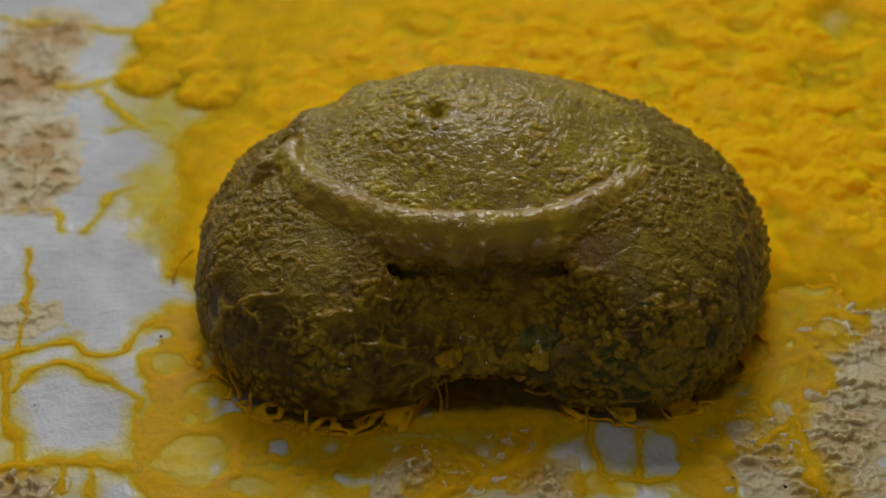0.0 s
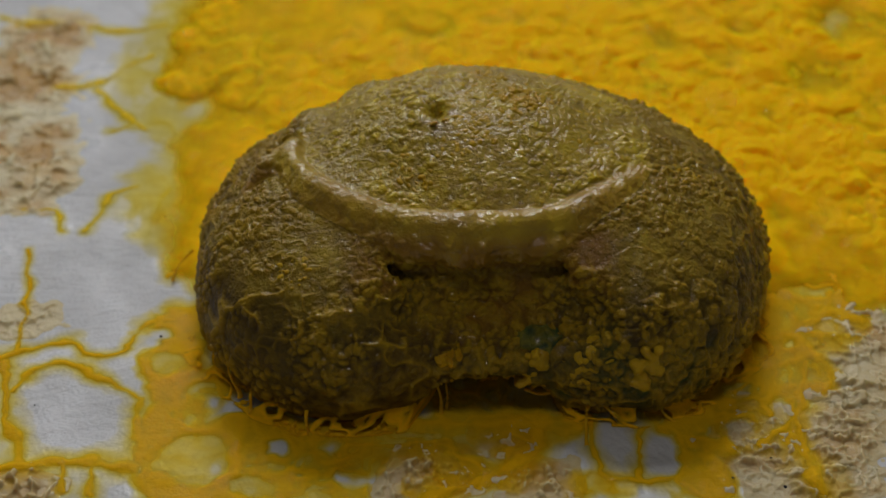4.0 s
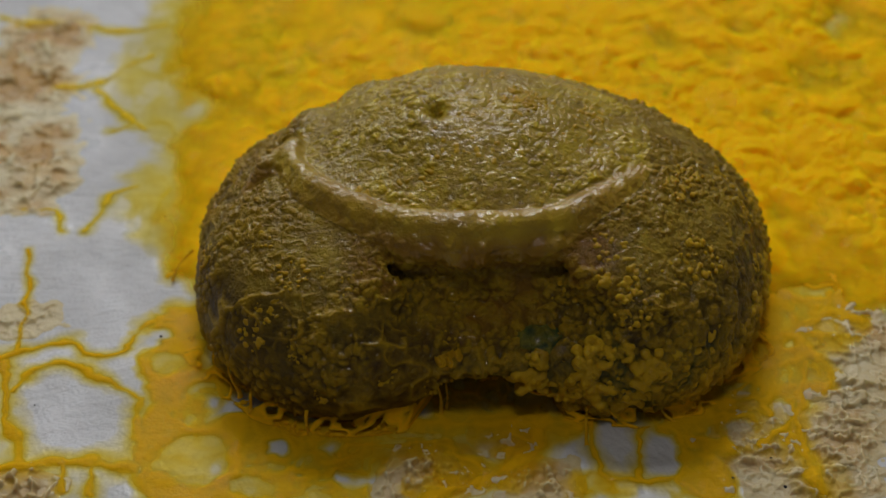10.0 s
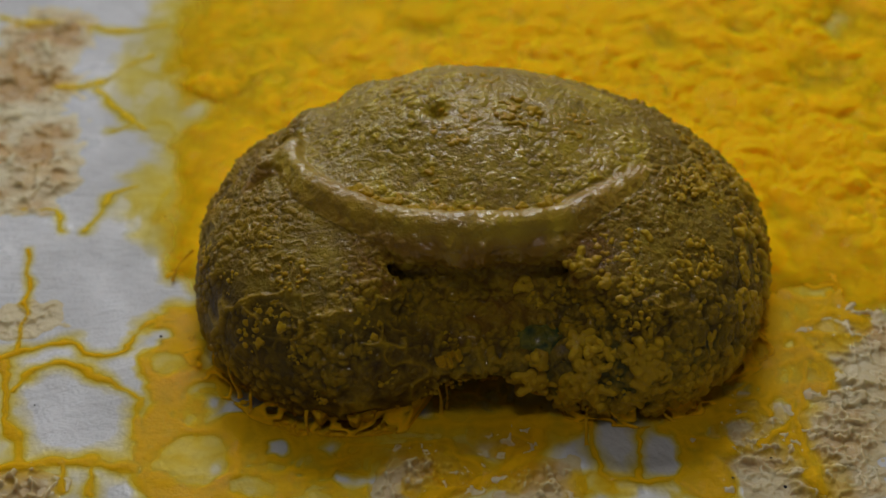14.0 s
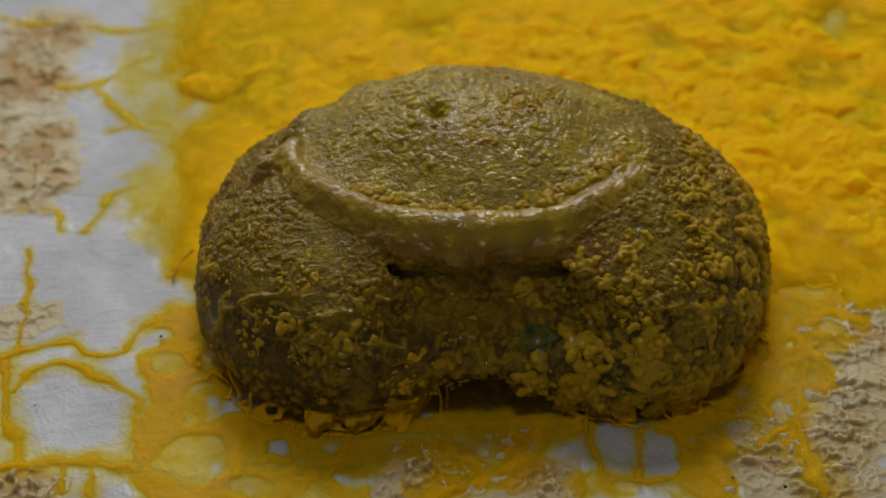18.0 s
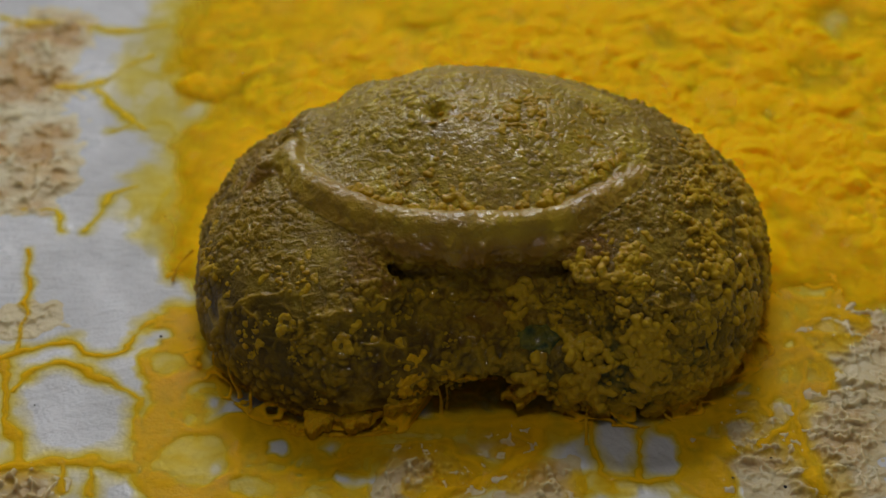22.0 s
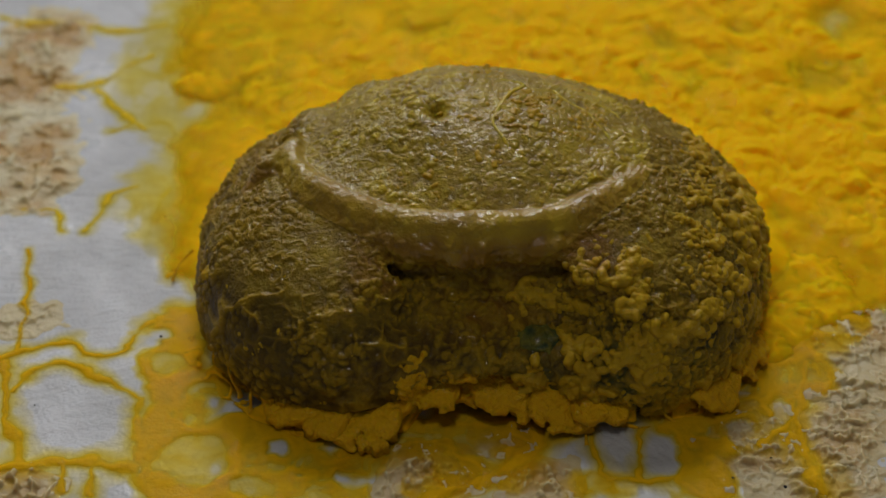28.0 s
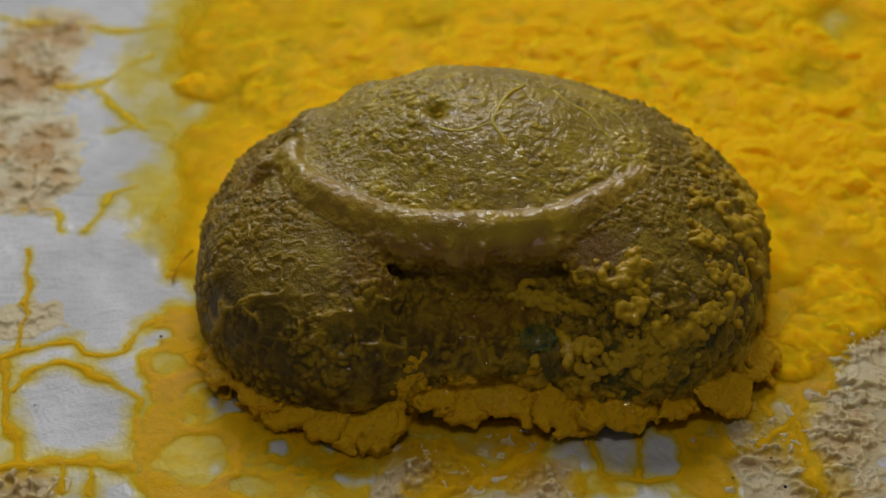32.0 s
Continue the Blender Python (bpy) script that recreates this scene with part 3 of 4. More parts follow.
LEFT_VEINS = [(0.3, [(-46.1, -12.2), (-42.9, -10.4), (-40.4, -9.8), (-37.2, -12.0), (-34.4, -11.2), (-33.5, -7.3), (-29.7, -5.9)]),
    (0.28, [(-44.2, -16.5), (-42.6, -13.8), (-39.9, -12.6), (-35.6, -15.5), (-32.1, -17.6)]),
    (0.36, [(-45.5, -12.8), (-44.2, -19.1), (-42.3, -24.0), (-41.3, -26.0)]),
    (0.12, [(-46.5, 4.6), (-45.2, -2.5), (-44.9, -11.0)]),
    (0.5, [(-44.1, -27.3), (-40.1, -26.0), (-35.1, -25.9), (-31.6, -26.6)]),
    (0.42, [(-32.1, -17.6), (-32.1, -20.5), (-31.0, -25.4), (-29.3, -30.8)]),
    (0.3, [(-37.8, -26.2), (-37.4, -29.5)]),
    (0.3, [(-35.2, -25.9), (-34.8, -29.8)]),
    (0.25, [(-30.4, 3.8), (-30.7, 1.0), (-31.6, -0.1)])]
BACK_VEINS = [(0.22, [(-55.4, 49.0), (-48.8, 48.8), (-43.5, 47.0), (-37.8, 48.4)]),
    (0.22, [(-48.7, 33.9), (-44.5, 35.3), (-41.5, 38.9), (-38.7, 41.5)]),
    (0.26, [(-44.0, 33.9), (-40.7, 30.1), (-37.5, 25.5)]),
    (0.18, [(-41.1, 26.1), (-39.0, 27.0)]),
    (0.16, [(-48.3, 10.7), (-45.1, 11.0), (-43.5, 7.4)]),
    (0.2, [(-41.4, 7.4), (-40.2, 10.0), (-39.2, 14.1), (-36.5, 15.4)]),
    (0.15, [(-58.4, 50.6), (-55.4, 49.0)])]
RIGHT_VEINS = [(0.5, [(29.4, -6.7), (29.3, -14.4), (27.6, -20.5), (27.7, -25.9), (28.1, -30.3)]),
    (0.42, [(17.5, -22.0), (18.4, -25.9), (18.2, -30.5)]),
    (0.3, [(8.7, -20.0), (8.8, -24.0), (10.2, -27.7), (12.8, -28.2), (16.8, -27.7)]),
    (0.26, [(13.4, -22.0), (12.8, -25.9), (12.9, -28.1)]),
    (0.7, [(4.1, -22.0), (2.3, -25.9), (-2.4, -29.1), (-5.6, -30.8)]),
    (0.3, [(28.6, -11.0), (25.4, -14.1), (22.4, -17.2)]),
    (0.35, [(33.8, -2.5), (31.4, -6.8), (29.4, -6.7)]),
    (0.3, [(24.0, -23.9), (27.6, -20.5)]),
    (0.25, [(29.4, 1.9), (31.7, -1.7), (34.6, -0.8)])]


def make_back_sheet():
    """The thick tufted sheet behind the mushroom, which thins out to a pale film at its edge."""
    p, faces = flat_points(-66, 75, -16, 78, 0.25)
    warp = p + 1.3 * np.stack([vnoise(p, 3.5, 6), vnoise(p, 3.5, 7), 0 * p[:, 0]], 1)
    m = spots(p, BACK_SPOTS) + 2.4 * vnoise(p, 7, 2) + 1.4 * vnoise(p, 2.6, 3)
    hole = spots(warp, BACK_HOLES)
    tuft = 0.8 * (1 - np.abs(vnoise(warp, 5.5, 41))) ** 2 + 0.3 * (1 - np.abs(vnoise(warp, 2.3, 42))) ** 2 + 0.3 * (1 - np.abs(vnoise(warp, 1.1, 43))) ** 2
    curd = 0
    for size, mark in ((1.1, 5), (1.9, 6), (3.4, 7)):
        n2, _, m2 = cells(warp, size, mark, True)
        curd = curd + 0.42 * size ** 0.6 * np.sqrt(np.clip(1 - (n2 / 0.75) ** 2, 0, 1)) * m2
    broad = step01(0.5 + 0.8 * vnoise(p, 13, 7) + 0.012 * p[:, 0])
    gap = base_gap(p)
    heap = 2.2 * np.exp(-np.clip(gap, 0, 99) / 4.0) * (0.55 + 0.45 * step01((p[:, 0] + 10) / 25))
    h = 0.42 + (0.3 + 0.7 * broad) * (0.45 * (tuft - 0.6) + 0.75 * curd) + heap
    h = np.clip(h, 0.42, 9) * step01(m / 9 + 0.35) * (1 - 0.72 * step01(hole / 3.0 + 0.5))
    lay_sheet("back_sheet", p, faces, h, SHEET, "thick tufted orange-yellow slime sheet", -2.5, 0.9)


def vein_depth(p, veins):
    """Thickness of a film drawn together into soft veins: (radius, ground points)."""
    out = np.zeros(len(p), np.float32)
    swell = (1 + 0.6 * vnoise(p, 2.6, 6)) ** 2
    wob = p[:, :2] + 0.45 * np.stack([vnoise(p, 1.8, 1), vnoise(p, 1.8, 2)], 1) + 0.16 * np.stack([vnoise(p, 0.6, 3), vnoise(p, 0.6, 4)], 1)
    for r, points in veins:
        line = smooth_line([(*q, 0.0) for q in points], 5 * len(points))[:, :2].astype(np.float32)
        for a, b in zip(line, line[1:]):
            way = b - a
            h = np.clip(((wob - a) @ way) / (way @ way + 1e-6), 0, 1)
            d2 = ((wob - a - h[:, None] * way) ** 2).sum(1)
            out = np.maximum(out, 0.46 * np.exp(-d2 / (r * r * swell)) + 0.07 * np.exp(-d2 / (14 * r * r * swell)))
    return out * (0.8 + 0.5 * vnoise(p, 1.4, 5))


def make_film(name, areas, holes, veins, box, label, depth=0.4, seed=0, fade=1.6, foot=0.8, pale=()):
    """A thin wet film on the paper: dense veins and torn round holes, see-through where it is thin."""
    p, faces = flat_points(*box, 0.16)
    warp = p + 0.7 * np.stack([vnoise(p, 2.4, 6 + seed), vnoise(p, 2.4, 7 + seed), 0 * p[:, 0]], 1) + 0.22 * np.stack([vnoise(p, 0.8, 8), vnoise(p, 0.8, 9), 0 * p[:, 0]], 1)
    m = spots(warp, areas) + 1.2 * vnoise(p, 4.5, 2 + seed) + 0.7 * vnoise(p, 1.5, 3 + seed)
    n1, _, m1 = cells(warp, 3.4, 6 + seed, True)
    thin_spot = 1 - step01((n1 / (0.25 + 0.3 * m1) - 0.6) / 0.5)
    web = np.clip(1 - 5 * np.abs(vnoise(warp, 3.2, 19 + seed)), 0, 1)
    fine = np.clip(1 - 4 * np.abs(vnoise(warp, 1.3, 18 + seed)), 0, 1) * step01(0.4 + vnoise(p, 3, 18))
    fibre = (1 - np.abs(vnoise(warp, (1.4, 2.2, 1), 11 + seed))) ** 5
    h = depth * (0.62 + 0.35 * vnoise(p, 3, 13) + 0.55 * web + 0.30 * fine + 0.40 * fibre - 0.5 * thin_spot * (m1 > 0.5))
    h = np.clip(h, 0.04, 9) * step01(m / fade + 0.25)
    if pale:
        inside = spots(warp, pale)
        h = h * (1 - 0.72 * step01(inside / 1.4 + 0.3)) + 0.16 * np.exp(-((inside + 0.3) / 0.5) ** 2)
    if holes:
        inside = spots(warp, holes) - 0.5
        h = h * (1 - step01(inside / 0.7 + 0.5)) + 0.35 * depth * np.exp(-((inside + 0.5) / 0.35) ** 2) * step01(m / fade)
    h = h + foot * np.exp(-np.abs(base_gap(p)) / 1.1) * step01(m + 1)
    h = np.maximum(h, vein_depth(p, veins))
    lay_sheet(name, p, faces, h, RESIDUE if name == "residue_film" else FILM, label, -22.0, 0.28)


make_back_sheet()
make_film("residue_film", RESIDUE_SPOTS, [], BACK_VEINS, (-62, -20, 0, 64), "thin pale yellow film left on the paper", 0.12, 3, 7.0, 0.2)
make_film("left_film", LEFT_SPOTS, LEFT_HOLES, LEFT_VEINS, (-50, -9, -36, 6), "thin golden film with veins and holes", 0.36, 1, pale=[(-26.3, -25.7, 3.5, 3.8), (-30.1, -12.6, 2.1, 1.8), (-20.8, -29.1, 2.5, 1.7)])
make_film("front_film", FRONT_SPOTS, FRONT_HOLES, [], (-16, 17, -36, -10), "ragged golden film stretched over the paper", 0.24, 5, 1.6, 0.3)
make_film("right_film", RIGHT_SPOTS, RIGHT_HOLES, RIGHT_VEINS, (-8, 48, -36, 14), "golden film with round holes", 0.38, 7, pale=[(26.5, -6.8, 2.4, 2.5), (22.0, -16.5, 2.6, 1.6), (31.3, -0.8, 3.3, 2.7)])


def make_vein(points, radius, mat=None, flat=0.6, label="", flare=0.0):
    """A vein through ground points (x, y) or points in space (x, y, z)."""
    pts = [(*q, 0.0) if len(q) == 2 else q for q in points]
    length = sum(math.dist(a, b) for a, b in zip(pts, pts[1:]))
    n = max(12, int(length / 0.35))
    line = smooth_line(pts, n).astype(np.float32)
    line = line + 0.45 * np.stack([vnoise(line, 2.2, 1), vnoise(line, 2.2, 2), 0 * line[:, 0]], 1)
    r = radius * (1 + 0.35 * vnoise(line, 1.6, 4) + 0.2 * vnoise(line, 5, 5))
    u = np.linspace(0, 1, n)
    r = r * np.clip(np.minimum(u, 1 - u) * 14 + 0.45, 0, 1) if flare == 0 else r * (1 + flare * np.abs(2 * u - 1) ** 5)
    p, faces = tube(line, r, flat)
    return part("vein", mesh_of("vein", p, faces, mat or FRINGE, [("thick", np.repeat(r * 1.5, 10))]), slime, label)


# strands that hang from the mushroom's edge to the paper
for radius, points in (
        (0.5, [(-23.5, -13.1, 3.2), (-23.9, -16.7, 3), (-23, -17.7, 0.4)]), (0.45, [(-21.9, -14.3, 1.9), (-22, -18.7, 2), (-21.8, -20, 0.1)]),
        (0.5, [(-17.3, -16.8, 0.3), (-16.5, -20.9, 2), (-16.4, -22.2, 0.1)]), (0.55, [(-9.1, -19.7, 5.6), (-10.3, -20.2, 3.4), (-11.7, -21, 1.5), (-12.5, -21.2, 0.2)]),
        (0.4, [(-8.6, -19.9, 4.8), (-8.4, -19.8, 2.4), (-8.2, -20.7, 0.1)]), (0.35, [(-5.1, -18.2, 4), (-5, -18.9, 2.2), (-4.8, -20, 0.1)]),
        (0.3, [(-4.2, -17.8, 4), (-4.1, -18.9, 2.2), (-4.3, -19.6, 0.1)]), (0.5, [(-6.9, -17.5, 4.4), (-5.6, -18.4, 4.2), (-4.1, -17.3, 4.2)]),
        (0.4, [(-3.6, -15.5, 6), (-5.6, -16.4, 6), (-8.4, -15.9, 6)]), (0.5, [(0.8, -15.1, 5), (1.8, -17.5, 3.4), (1.4, -17.9, 2.8)]),
        (0.45, [(3.1, -18.9, 2.2), (4.6, -19.4, 2), (6.6, -19.1, 2.4), (9.1, -20, 2.2), (11.1, -21.7, 1.2)]), (0.4, [(6.4, -20, 6.6), (5.3, -18.5, 3.6), (3.6, -19.1, 2.4)]),
        (0.4, [(8.8, -20.9, 2), (8.7, -21.5, 0.5), (8.5, -24, 0.1)]), 
        
        (0.4, [(13.8, -18.6, 2.6), (15, -20.4, 1.2), (16.8, -21.2, 0.1)]), (0.3, [(-29.6, 1.7, 2), (-30.9, 0.7, 1), (-31.5, -0.7, 0.1)])):
    make_vein(points, 0.36 * radius, FRINGE, 0.7, "", 0.6)


def make_skirt():
    """The torn wet web that hangs from the mushroom's foot to the paper all round its front."""
    na, nt = 1500, 46
    a = np.radians(np.linspace(-168, -8, na))
    edge = np.stack([np.cos(a), np.sin(a), 0 * a], 1).astype(np.float32) * 12
    s = np.arange(34, 8, -0.25, dtype=np.float32)
    rise = 1.6 + 0.9 * vnoise(edge, 2.0, 51) + 0.5 * vnoise(edge, 0.7, 52)
    p = np.stack([s[None] * np.cos(a)[:, None], -3 + s[None] * np.sin(a)[:, None], np.repeat(rise[:, None], len(s), 1)], -1)
    inside = cap_form(p.reshape(-1, 3).astype(np.float32)).reshape(na, len(s)) < 0
    far = np.where(inside.any(1), s[np.argmax(inside, 1)], 11)
    far = np.convolve(np.pad(far, 12, mode="edge"), np.ones(25) / 25, "valid")
    reach = far + 1.6 + 1.3 * vnoise(edge, 2.6, 53) + 0.9 * np.clip(vnoise(edge, 0.9, 54), 0, 1)
    t = np.linspace(0, 1, nt)
    r = (far - 0.4)[:, None] * (1 - t ** 0.8)[None] + reach[:, None] * (t ** 0.8)[None]
    x, y = r * np.cos(a)[:, None], -3 + r * np.sin(a)[:, None]
    flat = np.stack([x.ravel(), y.ravel(), 0 * x.ravel()], 1).astype(np.float32)
    z = rise[:, None] * (1 - t[None]) ** 1.9 + 0.06 + paper_height(flat).reshape(na, nt)
    pts = np.stack([x, y, z], -1).reshape(-1, 3)
    q = np.stack([np.repeat(edge[:, 0] * 2, nt), np.repeat(edge[:, 1] * 2, nt), np.tile(t * 3.0, na)], 1).astype(np.float32)
    q = q + 0.45 * np.stack([vnoise(q, 0.8, 61), vnoise(q, 0.8, 62), vnoise(q, 0.8, 63)], 1)
    cord = np.clip(1 - 4.5 * np.abs(vnoise(q, (2.0, 2.0, 1.8), 64)), 0, 1)
    sheet = step01(0.1 + 1.5 * vnoise(q, (2.4, 2.4, 3.0), 65))
    ends = np.tile(np.clip(1 - 3.5 * t, 0, 1) + 0.6 * np.clip(3.2 * t - 2.2, 0, 1), na)
    thick = 0.80 * cord + 0.30 * sheet + 0.35 * ends - 0.22 + 0.15 * vnoise(q, 0.35, 66)
    thick *= np.tile(step01((1 - t) * 6), na)
    faces = grid_faces(na, nt)
    chosen = (thick[faces] > 0.10).any(1)
    keep, back_to = np.unique(faces[chosen], return_inverse=True)
    web = part("foot_web", mesh_of("foot_web", pts[keep], back_to.reshape(-1, 4), FILM, [("thick", np.clip(1.3 * thick[keep], 0.0, 3))]), slime, "torn amber web between mushroom and paper")
    solid = web.modifiers.new("thickness", "SOLIDIFY")
    solid.thickness, solid.offset = 0.00015, 0.0


make_skirt()


# ---- porous cream crumbs on the paper ----
def make_crumb(x, y, rx, ry, height, hole, seed, brown=0.4):
    """A flat dried crust full of pits between rounded ridges, thinning out over the paper."""
    p, faces = flat_points(-rx - 3, rx + 3, -ry - 3, ry + 3, 0.13)
    q = p + np.array((seed * 31.0, seed * 17.0, 0), dtype=np.float32)
    side = np.sqrt((p[:, 0] / rx) ** 2 + (p[:, 1] / ry) ** 2) + 0.55 * fbm(q, 5, 3, seed) + 0.2 * vnoise(q, 1.2, seed)
    body = np.clip(1.15 - side, 0, 1) ** 0.85
    wob = q + 0.22 * hole * np.stack([vnoise(q, 0.9 * hole, 1), vnoise(q, 0.9 * hole, 2), 0 * q[:, 0]], 1) + 0.08 * np.stack([vnoise(q, 0.5, 3), vnoise(q, 0.5, 4), 0 * q[:, 0]], 1)
    pit = np.zeros(len(q), np.float32)
    for share, deep, mark in ((1.0, 1.0, 0), (0.66, 1.0, 5), (0.42, 0.8, 9)):
        n1, _, m1 = cells(wob, hole * share, seed + mark, True)
        pit = np.maximum(pit, deep * (1 - step01((n1 / (0.36 + 0.30 * m1) - 0.55) / 0.45)) * (0.45 + 0.55 * m1))
    h = 0.8 * height * body * (0.08 + 0.92 * (1 - pit) * (0.75 + 0.4 * vnoise(q, 2.6, seed + 2))) + 0.08 * fbm(q, 0.9, 3, 8) * body
    p[:, 2] = paper_height(p + np.array((x, y, 0), dtype=np.float32)) + np.where(body > 0, h, 0) - 0.05 + 0.08 * step01(body * 4)
    stain = np.clip(brown * (0.25 + 1.2 * pit) * (0.6 + 0.9 * vnoise(q, 4, 11)) + 0.1 * vnoise(q, 1.2, 12), 0, 1) * step01(body * 1.6)
    chosen = (body[faces] > 0).any(1)
    keep, back_to = np.unique(faces[chosen], return_inverse=True)
    brownish = brown > 0.6
    data = mesh_of("crumb", p[keep], back_to.reshape(-1, 4), BROWN_CRUST if brownish else CREAM_CRUST, [("pit", stain[keep])])
    ob = new("crumb", data)
    ob.location = (x * MM, y * MM, 0)
    return ob


for k, ((x, y, rx, ry), height, hole, brown) in enumerate(CRUMBS):
    crumb = make_crumb(x, y, rx, ry, height, hole, k + 1, brown)
    tagged(crumb, "porous dried crust, brown in its pits, on paper" if brown > 0.6 else "porous cream dried crumb stuck to paper", "crumb", "dried crumbs on the paper")


# ---- lumps of slime that creep over the mushroom and out from under it ----
def coral_mesh(name, seed, radius, count, size, mat, step=0.16):
    """A lump of rounded knobs that branch like coral."""
    rnd = np.random.RandomState(seed)
    span = radius + 2 * size + 0.4
    lo, hi = (-span, -span, -1.2), (span, span, 2.4 * size + 0.6)
    p, shape = lattice_points(lo, hi, step)
    d = np.full(len(p), 9, np.float32)
    a, c = rnd.rand() * 6.283, np.zeros(2)
    for k in range(count):
        ball = size * rnd.uniform(0.75, 1.25)
        d = blend(d, egg(p, (c[0], c[1], size * rnd.uniform(0.1, 0.75)), (ball, ball, ball)), 0.16)
        d = blend(d, egg(p, (c[0], c[1], -0.5), (ball * 0.95, ball * 0.95, 0.9)), 0.25)
        a += rnd.uniform(-1.3, 1.3)
        c = c + size * 1.15 * np.array((np.cos(a), np.sin(a)))
        if np.hypot(*c) > radius or rnd.rand() < 0.15:
            a, c = rnd.rand() * 6.283, c * rnd.rand() * 0.7
    near = np.abs(d) < 0.5
    d[near] -= 0.10 * vnoise(p[near], 0.6, seed) + 0.05 * vnoise(p[near], 0.3, seed + 1)
    pts, quads = skin(d, shape, lo, step)
    return mesh_of(name, pts, quads, mat, [("thick", np.clip(0.15 + 0.7 * pts[:, 2] / (2 * size), 0, 2))])


def bead_mesh(name, seed, radius, count, low, high, mat, step=0.13):
    """A loose patch of separate small beads."""
    rnd = np.random.RandomState(seed)
    span = radius + high + 0.3
    lo, hi = (-span, -span, -0.5), (span, span, high * 1.6 + 0.3)
    p, shape = lattice_points(lo, hi, step)
    d = np.full(len(p), 9, np.float32)
    for k in range(count):
        a, r = rnd.rand() * 6.283, radius * np.sqrt(rnd.rand())
        ball = low + (high - low) * rnd.rand() ** 2
        d = blend(d, egg(p, (r * np.cos(a), r * np.sin(a), 0.15 * ball), (ball * rnd.uniform(0.9, 1.5), ball, ball)), 0.10)
    pts, quads = skin(d, shape, lo, step)
    return mesh_of(name, pts, quads, mat, [("thick", np.clip(0.2 + pts[:, 2], 0, 2))])


def lobe_mesh(name, seed, rx, ry, thick, mat, step=0.2, tone=1.0):
    """A flat lobe with a scalloped, ragged edge."""
    lo, hi = (-1.7 * rx, -1.7 * ry, -thick - 0.5), (1.7 * rx, 1.7 * ry, thick + 0.5)
    p, shape = lattice_points(lo, hi, step)
    flat = p * np.array((1, 1, 0), dtype=np.float32)
    ragged = 0.34 * vnoise(flat, 2.0, seed) + 0.24 * vnoise(flat, 0.95, seed + 2) + 0.12 * vnoise(flat, 0.5, seed + 3)
    side = np.sqrt((p[:, 0] / rx) ** 2 + (p[:, 1] / ry) ** 2) - ragged
    n1, _, _ = cells(p, 0.8, seed)
    d = np.abs(p[:, 2]) - thick * np.clip(4.5 * (1 - side), -1, 1) * (0.75 + 0.25 * vnoise(flat, 1.3, seed + 5)) - 0.34 * np.clip(1 - 1.3 * n1, 0, 1) * step01(6 * (1 - side))
    pts, quads = skin(d, shape, lo, step)
    return mesh_of(name, pts, quads, mat, [("thick", np.clip(tone * pts[:, 2] + 0.5 * tone, 0, 2))])


def fan_mesh(name, seed, rx, ry):
    """A flat spreading fan of slime with a feathered, see-through edge."""
    p, faces = flat_points(-rx - 3, rx + 3, -ry - 3, ry + 3, 0.25)
    q = p + np.array((seed * 23.0, seed * 7.0, 0), dtype=np.float32)
    side = np.sqrt((p[:, 0] / rx) ** 2 + (p[:, 1] / ry) ** 2) + 0.35 * fbm(q, 3.5, 3, seed)
    lift = step01(1.6 * (1.15 - side))
    thick = lift * (0.55 + 0.5 * (1 - np.abs(vnoise(q, 2.2, seed))) ** 2 + 0.2 * vnoise(q, 0.9, seed + 1))
    p[:, 2] = 0.7 * thick + 0.12 * vnoise(q, 0.8, seed + 4) * lift
    keep, back_to = np.unique(faces[(thick[faces] > 0.01).any(1)], return_inverse=True)
    return mesh_of(name, p[keep], back_to.reshape(-1, 4), SHEET, [("thick", thick[keep])])


GRANULES = [coral_mesh("slime_nodule", k, 0.9 + 0.2 * k, 6 + 3 * k, 0.36 + 0.015 * k, CLUMP) for k in range(9)]
BEADS = [bead_mesh("slime_bead", 40 + k, 1.3 + 0.2 * k, 22 + 6 * k, 0.12, 0.34, CLUMP) for k in range(6)]
KNOBS = [coral_mesh("slime_clump", 120 + k, 1.6 + 0.25 * k, 70 + 14 * k, 0.36, FRINGE, 0.14) for k in range(5)]
LOBES = [lobe_mesh("slime_lobe", 20 + k, 2.6 + 0.35 * k, 2.3 + 0.25 * k, 0.6, FRINGE, 0.17) for k in range(6)]
PLATES = [coral_mesh("slime_plate", 140 + k, 1.8 + 0.3 * k, 26 + 6 * k, 0.5, CLUMP) for k in range(5)]
FANS = [fan_mesh("slime_fan", 60 + k, 4.6 + k, 3.8 + 0.7 * k) for k in range(3)]
rng = random.Random(5)


def surface_at(azimuth, rise):
    """A place on the mushroom and its outward direction, seen from its middle."""
    way = np.array((math.cos(rise) * math.cos(azimuth), math.cos(rise) * math.sin(azimuth), math.sin(rise)), dtype=np.float32)
    s = np.arange(45, 2, -0.1, dtype=np.float32)
    p = np.array((0, 0, 3), dtype=np.float32) + s[:, None] * way
    hit = p[np.argmax(cap_form(p) < 0)]
    e = np.array([hit + d for d in ((0.3, 0, 0), (-0.3, 0, 0), (0, 0.3, 0), (0, -0.3, 0), (0, 0, 0.3), (0, 0, -0.3))], dtype=np.float32)
    v = cap_form(e)
    n = Vector((v[0] - v[1], v[2] - v[3], v[4] - v[5])).normalized()
    return Vector(hit), n


